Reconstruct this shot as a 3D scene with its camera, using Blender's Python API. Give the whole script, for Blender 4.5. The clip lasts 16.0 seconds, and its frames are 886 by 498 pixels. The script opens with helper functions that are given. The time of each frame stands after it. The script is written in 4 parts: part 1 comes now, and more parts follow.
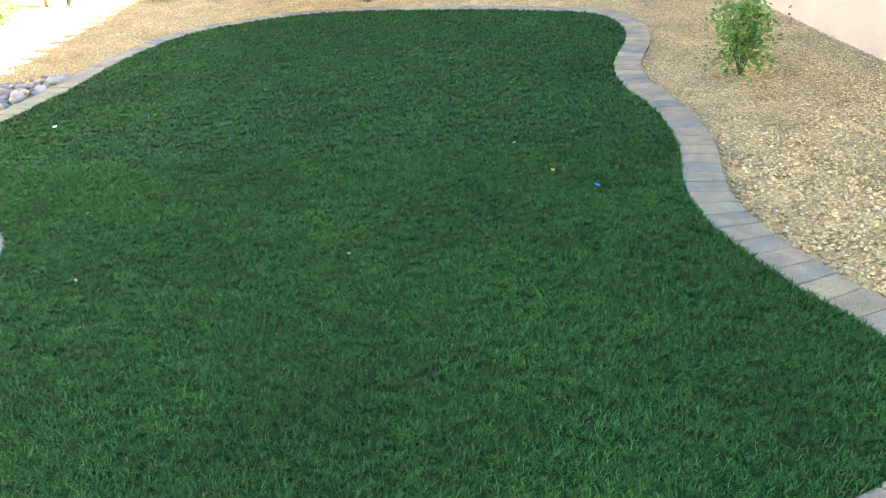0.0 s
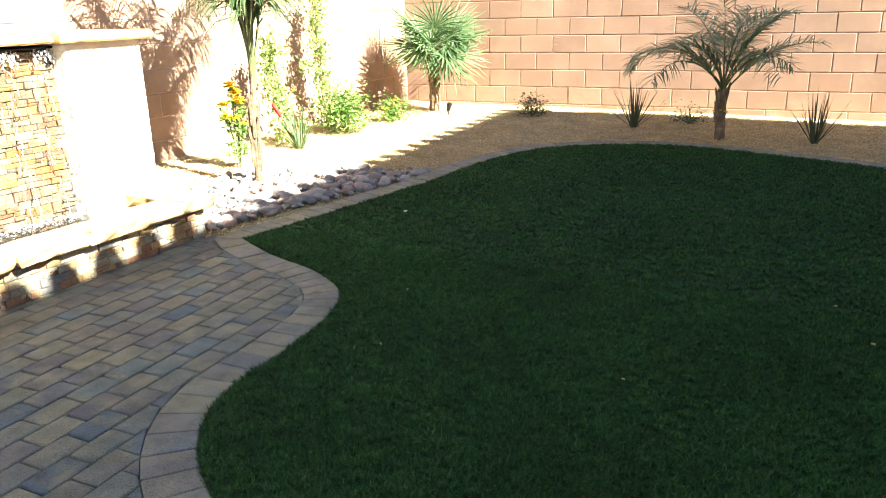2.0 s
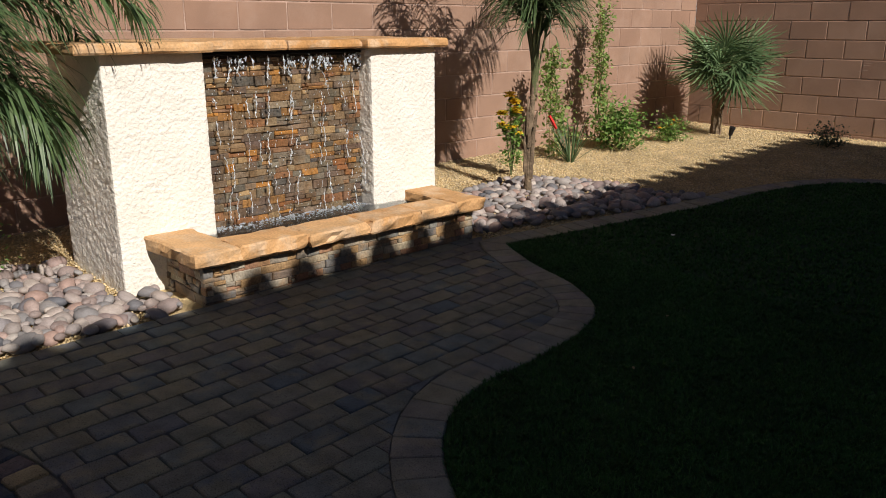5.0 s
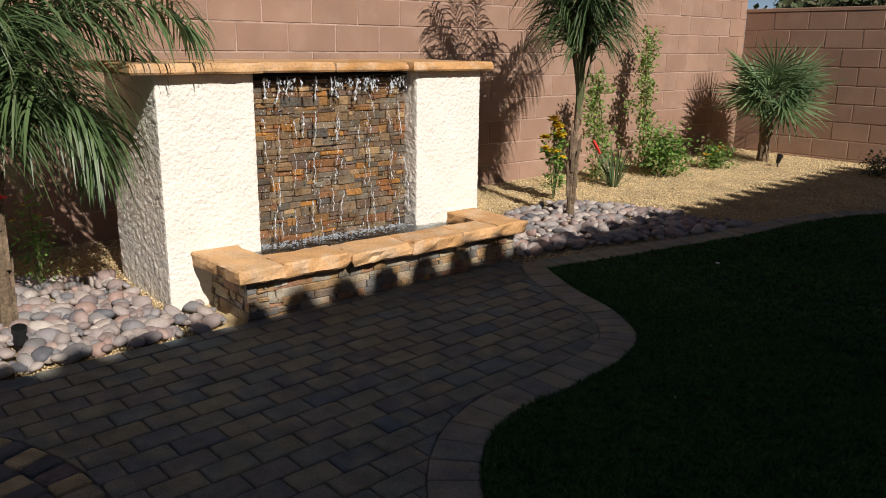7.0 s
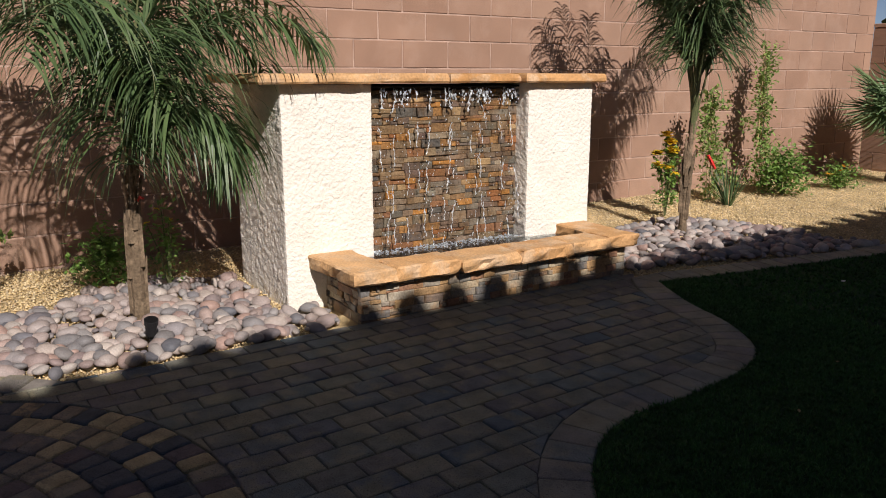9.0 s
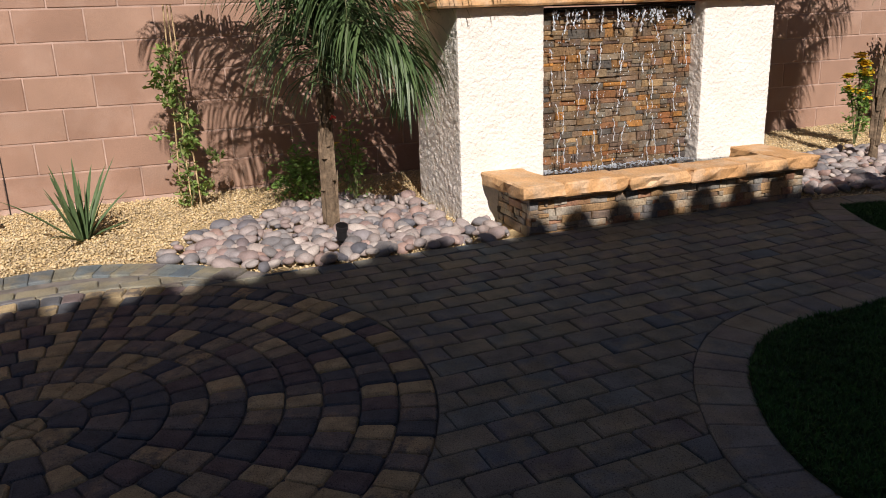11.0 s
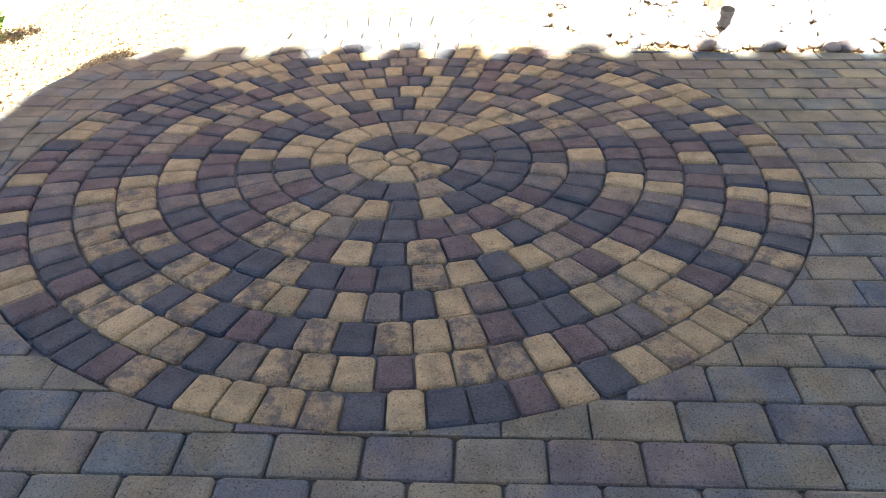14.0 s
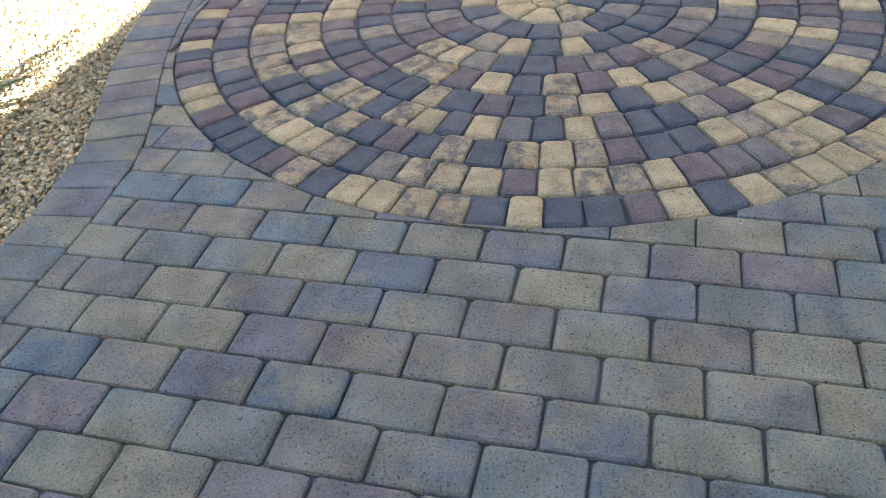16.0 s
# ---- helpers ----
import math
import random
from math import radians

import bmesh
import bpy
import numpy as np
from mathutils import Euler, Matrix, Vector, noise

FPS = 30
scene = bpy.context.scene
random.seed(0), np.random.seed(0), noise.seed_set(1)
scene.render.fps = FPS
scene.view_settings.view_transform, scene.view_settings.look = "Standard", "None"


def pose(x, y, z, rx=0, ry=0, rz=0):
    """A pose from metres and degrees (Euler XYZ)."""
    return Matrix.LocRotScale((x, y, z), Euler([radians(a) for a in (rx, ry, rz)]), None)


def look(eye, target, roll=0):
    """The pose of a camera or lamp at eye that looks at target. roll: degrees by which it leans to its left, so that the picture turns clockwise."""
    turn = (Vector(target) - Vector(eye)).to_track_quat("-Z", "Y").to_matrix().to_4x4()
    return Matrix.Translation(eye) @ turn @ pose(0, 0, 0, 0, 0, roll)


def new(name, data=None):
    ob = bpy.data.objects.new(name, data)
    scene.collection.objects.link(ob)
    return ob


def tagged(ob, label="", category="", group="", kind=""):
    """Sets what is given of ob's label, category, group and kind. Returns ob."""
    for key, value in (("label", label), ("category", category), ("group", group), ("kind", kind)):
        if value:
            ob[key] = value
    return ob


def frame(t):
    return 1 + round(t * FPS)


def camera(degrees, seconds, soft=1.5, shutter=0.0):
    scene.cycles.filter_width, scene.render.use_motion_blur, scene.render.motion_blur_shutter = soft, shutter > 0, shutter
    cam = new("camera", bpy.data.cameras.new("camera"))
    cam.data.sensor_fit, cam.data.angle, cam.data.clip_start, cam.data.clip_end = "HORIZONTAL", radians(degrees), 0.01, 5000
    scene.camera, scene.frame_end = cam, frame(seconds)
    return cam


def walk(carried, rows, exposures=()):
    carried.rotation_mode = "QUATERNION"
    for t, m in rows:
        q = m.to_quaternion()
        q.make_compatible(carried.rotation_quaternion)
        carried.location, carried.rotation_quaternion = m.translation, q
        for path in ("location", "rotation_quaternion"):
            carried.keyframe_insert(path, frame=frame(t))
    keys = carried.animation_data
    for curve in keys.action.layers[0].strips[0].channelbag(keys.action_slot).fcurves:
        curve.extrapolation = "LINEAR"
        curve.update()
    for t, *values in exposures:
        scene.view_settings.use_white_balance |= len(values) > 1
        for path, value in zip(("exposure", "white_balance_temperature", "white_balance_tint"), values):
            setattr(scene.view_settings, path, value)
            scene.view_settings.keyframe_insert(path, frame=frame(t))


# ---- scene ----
cam = camera(58.74, 16.0, soft=0.95)
PATH = [
    (0, (2.421, 0.893, 1.502), (2.306, 2.672, 0.595), -4.66),
    (0.5, (2.411, 0.791, 1.498), (2.009, 2.502, 0.543), -3.38),
    (1, (2.429, 0.752, 1.512), (1.893, 2.471, 0.641), -2.25),
    (1.5, (2.546, 0.805, 1.551), (1.820, 2.556, 0.911), -1.18),
    (2, (2.590, 0.816, 1.542), (1.690, 2.501, 0.949), -1.52),
    (2.5, (2.607, 0.814, 1.538), (1.563, 2.412, 0.941), -2.19),
    (3, (2.581, 0.801, 1.539), (1.444, 2.335, 0.945), -1.17),
    (3.5, (2.557, 0.804, 1.536), (1.301, 2.248, 0.957), -0.55),
    (4, (2.553, 0.804, 1.544), (1.220, 2.183, 0.977), -0.41),
    (4.5, (2.551, 0.803, 1.532), (1.168, 2.135, 0.971), -0.21),
    (7, (2.550, 0.788, 1.540), (1.061, 2.027, 1.041), 0.67),
    (7.5, (2.543, 0.779, 1.540), (1.013, 1.973, 1.056), 0.76),
    (8, (2.538, 0.767, 1.523), (0.978, 1.925, 1.047), 0.58),
    (10.5, (2.729, 0.614, 1.332), (0.944, 1.387, 0.867), -1.50),
    (11, (2.826, 0.596, 1.319), (1.015, 1.231, 0.756), -2.01),
    (11.5, (2.887, 0.645, 1.279), (1.039, 0.951, 0.576), -0.07),
    (12, (2.874, 0.629, 1.275), (1.049, 0.707, 0.461), -2.22),
    (12.5, (2.789, 0.527, 1.246), (1.059, 0.522, 0.243), -2.10),
    (13, (2.743, 0.443, 1.225), (1.074, 0.263, 0.137), -3.02),
    (13.5, (2.727, 0.430, 1.231), (1.065, 0.198, 0.143), -2.11),
    (14, (2.724, 0.437, 1.239), (1.019, 0.266, 0.207), -0.52),
    (14.5, (2.738, 0.404, 1.215), (1.047, 0.172, 0.173), -0.02),
    (15, (2.789, 0.462, 1.187), (1.163, 0.175, 0.058), -0.01),
    (15.5, (2.888, 0.538, 1.170), (1.368, 0.156, -0.073), -2.64),
    (16, (2.975, 0.566, 1.181), (1.506, 0.028, -0.066), -5.10),
]
EXPOSURES = [(0, 5.1, 6500, -8), (0.5, 5.25, 6500, -8), (1.0, 4.8, 6500, -4), (1.5, 4.0, 6500, 0), (2.0, 3.05, 6500, 2), (2.5, 2.05, 6500, 4),
             (3.0, 1.5, 6500, 7), (3.5, 0.98, 6500, 10), (4.0, 0.52, 6500, 12), (4.7, 0.12, 6500, 14), (7.0, 0.13, 6500, 15), (8.0, 0.18, 6500, 16),
             (10.5, 0.0, 6500, 20), (11.0, 0.2, 6500, 20), (11.5, 0.55, 6500, 20), (12.0, 0.9, 6500, 20), (12.5, 1.95, 6500, 20), (13.0, 3.4, 6500, 12),
             (13.5, 3.74, 6500, 7), (14.0, 3.2, 6475, 10), (14.5, 2.7, 6450, 12), (15.0, 3.0, 6350, 8), (15.5, 3.8, 6150, 4), (16.0, 3.95, 6250, 1)]
walk(cam, [(t, look(eye, target, roll)) for t, eye, target, roll in PATH], EXPOSURES)

# ---- sky and sun ----
SUN_TO = Vector((1.0, -0.17, 0.77)).normalized()
world = bpy.data.worlds.new("desert_sky")
scene.world = world
world.use_nodes = True
wn = world.node_tree.nodes
sky = wn.new("ShaderNodeTexSky")
sky.sky_type = 'NISHITA'
sky.sun_disc = False
sky.altitude, sky.air_density, sky.dust_density, sky.ozone_density = 900, 0.55, 0.3, 0.3
sky.sun_elevation = math.asin(SUN_TO.z)
sky.sun_rotation = math.atan2(SUN_TO.x, SUN_TO.y)
wn["Background"].inputs["Strength"].default_value = 0.05
world.node_tree.links.new(sky.outputs[0], wn["Background"].inputs["Color"])
sun = new("sun", bpy.data.lights.new("sun", 'SUN'))
sun.data.energy, sun.data.angle, sun.data.color = 5.0, radians(0.55), (1.0, 0.95, 0.87)
sun.matrix_world = look(SUN_TO * 30, (0, 0, 0))


# ---- materials ----
def ramp(nt, cols, constant=False):
    r = nt.nodes.new("ShaderNodeValToRGB")
    el = r.color_ramp.elements
    while len(el) < len(cols):
        el.new(0.5)
    for i, c in enumerate(cols):
        el[i].position = i / (len(cols) if constant else max(1, len(cols) - 1))
        el[i].color = (*c, 1)
    if constant:
        r.color_ramp.interpolation = 'CONSTANT'
    return r


def material(name, cols, rough=0.85, pick="place", scale=3.0, fine=90.0, mottle=0.35, bump=0.25, depth=0.004, spec=0.3, metal=0.0,
             constant=False, stain=None, stain_scale=9.0, leaf=0.0, pits=0.0, stain_from=0.48, stain_amount=0.6):
    """Colour picked per object, per island or by place, with two scales of mottling and a fine relief."""
    m = bpy.data.materials.new(name)
    m.use_nodes = True
    nt = m.node_tree
    n, l = nt.nodes, nt.links
    b = n["Principled BSDF"]
    geo = n.new("ShaderNodeNewGeometry")
    big = n.new("ShaderNodeTexNoise")
    big.inputs["Scale"].default_value, big.inputs["Detail"].default_value = scale, 4
    small = n.new("ShaderNodeTexNoise")
    small.inputs["Scale"].default_value, small.inputs["Detail"].default_value = fine, 3
    l.new(geo.outputs["Position"], big.inputs["Vector"])
    l.new(geo.outputs["Position"], small.inputs["Vector"])
    r = ramp(nt, cols, constant)
    if pick == "object":
        l.new(n.new("ShaderNodeObjectInfo").outputs["Random"], r.inputs[0])
    elif pick == "island":
        l.new(geo.outputs["Random Per Island"], r.inputs[0])
    else:
        l.new(big.outputs[0], r.inputs[0])
    col = r.outputs[0]
    if stain is not None:
        st = n.new("ShaderNodeTexNoise")
        st.inputs["Scale"].default_value, st.inputs["Detail"].default_value, st.inputs["Roughness"].default_value = stain_scale, 5, 0.65
        if pick == "place":
            l.new(geo.outputs["Position"], st.inputs["Vector"])
        else:
            far = n.new("ShaderNodeMath")
            far.operation = 'MULTIPLY'
            far.inputs[1].default_value = 40.0
            l.new(n.new("ShaderNodeObjectInfo").outputs["Random"] if pick == "object" else geo.outputs["Random Per Island"], far.inputs[0])
            moved = n.new("ShaderNodeVectorMath")
            moved.operation = 'ADD'
            l.new(geo.outputs["Position"], moved.inputs[0])
            l.new(far.outputs[0], moved.inputs[1])
            l.new(moved.outputs[0], st.inputs["Vector"])
        sr = n.new("ShaderNodeMapRange")
        sr.inputs["From Min"].default_value, sr.inputs["From Max"].default_value = stain_from, stain_from + 0.14
        l.new(st.outputs[0], sr.inputs["Value"])
        mx = n.new("ShaderNodeMix")
        mx.data_type = 'RGBA'
        mx.inputs["B"].default_value = (*stain, 1)
        amount = n.new("ShaderNodeMath")
        amount.operation = 'MULTIPLY'
        amount.inputs[1].default_value = stain_amount
        l.new(sr.outputs[0], amount.inputs[0])
        l.new(amount.outputs[0], mx.inputs["Factor"])
        l.new(col, mx.inputs["A"])
        col = mx.outputs["Result"]
    add = n.new("ShaderNodeMath")
    add.operation = 'ADD'
    l.new(big.outputs[0], add.inputs[0])
    l.new(small.outputs[0], add.inputs[1])
    mr = n.new("ShaderNodeMapRange")
    mr.inputs["From Min"].default_value, mr.inputs["From Max"].default_value = 0.7, 1.3
    mr.inputs["To Min"].default_value, mr.inputs["To Max"].default_value = 1 - mottle, 1 + mottle
    l.new(add.outputs[0], mr.inputs["Value"])
    value = mr.outputs[0]
    if pits:
        pn = n.new("ShaderNodeTexNoise")
        pn.inputs["Scale"].default_value, pn.inputs["Detail"].default_value = 170.0, 2
        l.new(geo.outputs["Position"], pn.inputs["Vector"])
        pr = n.new("ShaderNodeMapRange")
        pr.inputs["From Min"].default_value, pr.inputs["From Max"].default_value = 0.60, 0.68
        pr.inputs["To Min"].default_value, pr.inputs["To Max"].default_value = 1.0, 1.0 - pits
        l.new(pn.outputs[0], pr.inputs["Value"])
        pm = n.new("ShaderNodeMath")
        pm.operation = 'MULTIPLY'
        l.new(value, pm.inputs[0])
        l.new(pr.outputs[0], pm.inputs[1])
        value = pm.outputs[0]
    hsv = n.new("ShaderNodeHueSaturation")
    l.new(col, hsv.inputs["Color"])
    l.new(value, hsv.inputs["Value"])
    l.new(hsv.outputs[0], b.inputs["Base Color"])
    b.inputs["Roughness"].default_value = rough
    b.inputs["Specular IOR Level"].default_value = spec
    b.inputs["Metallic"].default_value = metal
    if bump:
        bp = n.new("ShaderNodeBump")
        bp.inputs["Strength"].default_value, bp.inputs["Distance"].default_value = bump, depth
        l.new(small.outputs[0], bp.inputs["Height"])
        l.new(bp.outputs[0], b.inputs["Normal"])
    if leaf:
        tr = n.new("ShaderNodeBsdfTranslucent")
        mix = n.new("ShaderNodeMixShader")
        mix.inputs[0].default_value = leaf
        l.new(hsv.outputs[0], tr.inputs[0])
        l.new(b.outputs[0], mix.inputs[1])
        l.new(tr.outputs[0], mix.inputs[2])
        l.new(mix.outputs[0], n["Material Output"].inputs["Surface"])
    return m


FIELD_TONES = [(.130, .154, .158), (.257, .230, .156), (.103, .134, .150), (.173, .153, .145), (.209, .207, .153), (.135, .167, .170), (.162, .146, .141), (.196, .192, .146)]
FIELD = material("field_paver", FIELD_TONES, 0.8, "object", scale=9, fine=210, mottle=0.36, bump=0.6, depth=0.004, stain=(.26, .23, .14), stain_scale=5, pits=0.6, stain_from=0.46, stain_amount=0.65)
FIELD_CUT = material("cut_paver", FIELD_TONES, 0.8, "island", scale=9, fine=210, mottle=0.36, bump=0.6, depth=0.004, stain=(.26, .23, .14), stain_scale=5, pits=0.6, stain_from=0.46, stain_amount=0.65)
# tumbled pavers of the circle, by kind: tan, mottled tan, charcoal, purple-brown, taupe, pale taupe
TUMBLED = {
    "T": ([(.416, .322, .172), (.474, .370, .205), (.377, .294, .159)], (.143, .124, .104), 0.58, 0.5),
    "M": ([(.390, .305, .169), (.429, .328, .179), (.338, .260, .156)], (.094, .094, .094), 0.45, 0.75),
    "D": ([(.083, .094, .103), (.107, .113, .118), (.078, .090, .103)], (.182, .163, .137), 0.60, 0.4),
    "P": ([(.146, .117, .112), (.176, .135, .124), (.127, .107, .107)], (.091, .086, .088), 0.50, 0.5),
    "G": ([(.163, .151, .135), (.202, .179, .151), (.176, .153, .135)], (.325, .247, .156), 0.52, 0.6),
    "K": ([(.267, .218, .153), (.305, .247, .163), (.247, .215, .159)], (.124, .117, .111), 0.50, 0.6),
}
RING = {}
for key, (tones, blotch, start, much) in TUMBLED.items():
    for pick in ("object", "island"):
        RING[key, pick] = material("tumbled_paver", tones, 0.85, pick, scale=14, fine=190, mottle=0.32, bump=0.75, depth=0.005, stain=blotch, stain_scale=17, pits=0.5, stain_from=start, stain_amount=much)
BORDER = material("border_paver", [(.195, .202, .186), (.299, .267, .180), (.156, .176, .174), (.227, .202, .174), (.260, .247, .174)], 0.8, "object", scale=9, fine=210, mottle=0.34, bump=0.6, depth=0.004, stain=(.286, .247, .161), stain_scale=6, pits=0.5)
SAND = material("joint_sand", [(.13, .12, .105), (.21, .19, .165)], 0.95, scale=12, fine=300, bump=0.4)
GRAVEL = material("gravel_fines", [(.414, .308, .154), (.515, .392, .204), (.459, .347, .182)], 0.95, scale=6, fine=130, mottle=0.45, bump=0.9, depth=0.012)
PEBBLE = material("gravel_stone", [(.520, .393, .196), (.665, .508, .267), (.327, .254, .149), (.762, .623, .381), (.569, .418, .202), (.399, .338, .232)], 0.9, "island", fine=200, mottle=0.25, bump=0.2)
COBBLE_TONES = [(.211, .194, .194), (.387, .326, .282), (.114, .119, .132), (.352, .238, .194), (.282, .264, .251), (.150, .145, .145), (.458, .405, .352), (.220, .167, .150), (.405, .352, .317)]
COBBLE = material("river_cobble", COBBLE_TONES, 0.65, "object", scale=16, fine=180, mottle=0.28, bump=0.2, spec=0.35)
COBBLE_REST = material("river_cobble_rest", COBBLE_TONES, 0.65, "island", scale=16, fine=180, mottle=0.28, bump=0.2, spec=0.35)
TURF = material("turf_base", [(.016, .041, .010), (.023, .059, .013)], 0.95, scale=4, fine=120, bump=0.6, depth=0.01)
BLADE = material("turf_blade", [(.013, .053, .008), (.033, .113, .018), (.021, .076, .011), (.073, .179, .044), (.013, .051, .009), (.027, .095, .015), (.092, .205, .063)], 0.6, "island", scale=1.3, fine=9, mottle=0.3,
                 bump=0, spec=0.2, leaf=0.15)
BLOCK = material("wall_block", [(.300, .186, .128), (.325, .207, .144), (.282, .172, .118), (.31, .196, .138)], 0.92, "object", scale=2.5, fine=140, mottle=0.16, bump=0.45, depth=0.003, stain=(.37, .255, .19), stain_scale=2.2, stain_from=0.5, stain_amount=0.4)
BLOCK_REST = material("wall_block_rest", [(.300, .186, .128), (.325, .207, .144), (.282, .172, .118)], 0.92, "island", scale=2.5, fine=140, mottle=0.14, bump=0.4, depth=0.003)
MORTAR = material("mortar", [(.36, .25, .19), (.42, .30, .24)], 0.95, scale=8, fine=200, bump=0.3)
STUCCO = material("cream_stucco", [(.74, .70, .61), (.80, .76, .67)], 0.95, scale=5, fine=45, mottle=0.06, bump=1.0, depth=0.012)
HOUSE_STUCCO = material("house_stucco", [(.58, .48, .38), (.63, .53, .43)], 0.95, scale=3, fine=60, mottle=0.08, bump=0.6, depth=0.006)
ROOF_TILE = material("roof_tile", [(.36, .19, .12), (.42, .25, .17), (.30, .16, .11)], 0.85, "island", scale=4, fine=80, bump=0.3)
FLAG = material("sandstone_flag", [(.50, .275, .11), (.56, .34, .16), (.45, .235, .085), (.53, .31, .14)], 0.8, "object", scale=6, fine=70, mottle=0.25, bump=0.5, depth=0.006,
                stain=(.56, .42, .28), stain_scale=6)
STONE = material("ledge_stone", [(.31, .20, .10), (.23, .20, .155), (.14, .135, .125), (.36, .23, .11), (.29, .245, .175), (.17, .13, .10), (.37, .31, .21), (.19, .185, .16), (.25, .135, .08), (.33, .29, .22)],
                 0.6, "object", scale=11, fine=80, mottle=0.4, bump=0.7, depth=0.006, stain=(.30, .18, .08), stain_scale=9, constant=True)
WET = material("wet_ledge_stone", [(.253, .129, .046), (.144, .125, .088), (.071, .069, .066), (.380, .174, .044), (.207, .151, .088), (.098, .069, .051), (.333, .224, .110), (.098, .099, .084), (.241, .101, .039), (.178, .157, .116), (.115, .078, .061), (.276, .224, .149)],
               0.2, "object", scale=11, fine=80, mottle=0.4, bump=0.6, depth=0.006, spec=0.6, stain=(.149, .090, .044), stain_scale=7, stain_amount=0.7)
BACKING = material("dark_mortar", [(.085, .065, .045), (.12, .09, .065)], 0.9)
BARK = material("palm_trunk", [(.24, .17, .105), (.15, .11, .07), (.34, .25, .16)], 0.95, scale=14, fine=60, mottle=0.4, bump=0.8, depth=0.01)
FROND = material("palm_leaflet", [(.069, .119, .046), (.106, .169, .060), (.050, .094, .036), (.150, .206, .090)], 0.45, "island", scale=3, fine=20, mottle=0.2, bump=0, spec=0.45, leaf=0.25)
FAN = material("fan_leaf", [(.11, .18, .075), (.15, .23, .10), (.08, .14, .06)], 0.45, "island", scale=3, fine=20, mottle=0.2, bump=0, spec=0.45, leaf=0.2)
# date leaflets paled all over: sun on the fronds put into their colour
SUNLIT_DATE = material("sunlit_date_leaflet", [(.169, .234, .124), (.234, .312, .169), (.130, .195, .098)], 0.45, "island", scale=3, fine=20, mottle=0.2, bump=0, spec=0.45, leaf=0.3)
STALK = material("leaf_stalk", [(.10, .13, .05), (.15, .15, .07)], 0.6, bump=0)
LEAF = material("shrub_leaf", [(.138, .256, .052), (.200, .342, .075), (.100, .189, .040), (.263, .403, .115)], 0.5, "island", scale=5, fine=30, mottle=0.2, bump=0, leaf=0.3)
VINE = material("vine_leaf", [(.188, .293, .069), (.275, .390, .103), (.138, .220, .057), (.350, .439, .149)], 0.5, "island", scale=5, fine=30, mottle=0.2, bump=0, leaf=0.3)
SWORD = material("sword_leaf", [(.07, .12, .05), (.10, .16, .065), (.055, .095, .045)], 0.5, "island", scale=5, fine=30, mottle=0.2, bump=0, leaf=0.15)
DULL = material("grey_green_leaf", [(.085, .12, .075), (.12, .16, .10), (.06, .09, .055)], 0.6, "island", scale=5, fine=30, mottle=0.2, bump=0, leaf=0.2)
DARK_LEAF = material("dark_sword_leaf", [(.05, .065, .035), (.08, .10, .05), (.10, .075, .05)], 0.55, "island", scale=5, fine=30, mottle=0.2, bump=0, leaf=0.1)
YELLOW = material("yellow_petal", [(.75, .50, .02), (.80, .60, .05)], 0.6, "island", bump=0, leaf=0.3)
ORANGE = material("orange_petal", [(.75, .28, .02), (.80, .40, .03)], 0.6, "island", bump=0, leaf=0.3)
RED = material("red_tape", [(.65, .03, .025), (.72, .05, .04)], 0.5, bump=0)
CANE = material("bamboo_cane", [(.42, .30, .15), (.50, .37, .20)], 0.7, scale=20, bump=0.2)
BLACK = material("black_metal", [(.018, .018, .02), (.028, .028, .03)], 0.45, bump=0.1, metal=0.3)
WHITE_BIT = material("white_paper", [(.75, .74, .70), (.82, .81, .78)], 0.7, bump=0)
BLUE_BIT = material("blue_plastic", [(.02, .12, .55), (.03, .16, .65)], 0.4, bump=0)
DRY_LEAF = material("dry_leaf", [(.40, .33, .10), (.30, .24, .12)], 0.7, "object", bump=0)


def water_material(name, rough, scale, strength, foam_glint=0.0):
    m = bpy.data.materials.new(name)
    m.use_nodes = True
    n, l = m.node_tree.nodes, m.node_tree.links
    b = n["Principled BSDF"]
    b.inputs["Base Color"].default_value = (0.86, 0.92, 0.95, 1)
    b.inputs["Roughness"].default_value = rough
    b.inputs["IOR"].default_value = 1.33
    # opaque pale share: real froth, or sun glints painted into falling water
    b.inputs["Transmission Weight"].default_value = 1.0 - foam_glint
    geo, nz, bp = n.new("ShaderNodeNewGeometry"), n.new("ShaderNodeTexNoise"), n.new("ShaderNodeBump")
    nz.inputs["Scale"].default_value, nz.inputs["Detail"].default_value = scale, 4
    bp.inputs["Strength"].default_value, bp.inputs["Distance"].default_value = strength, 0.02
    l.new(geo.outputs["Position"], nz.inputs["Vector"])
    l.new(nz.outputs[0], bp.inputs["Height"])
    l.new(bp.outputs[0], b.inputs["Normal"])
    return m


WIRE = material("dark_joint", [(.02, .016, .014), (.04, .03, .026)], 0.9, bump=0)
FAR_LEAF = material("far_tree_leaf", [(.05, .07, .03), (.08, .10, .045), (.10, .09, .05)], 0.6, "island", bump=0, leaf=0.2)
WATER = water_material("basin_water", 0.06, 38, 0.8)
# half opaque white, so the strands' and drops' glints are in the colour
STREAM = water_material("falling_water", 0.04, 60, 0.9, 0.5)
FROTH = water_material("froth", 0.12, 60, 0.6, 0.3)


# ---- building helpers ----
SLOPE_X, SLOPE_Y = -0.0144, 0.0099          # the yard drains gently
TILT = Vector((0, 0, 1)).rotation_difference(Vector((-SLOPE_X, -SLOPE_Y, 1))).to_matrix().to_4x4()
rng = random.Random(7)


def gz(x, y):
    return SLOPE_X * x + SLOPE_Y * y


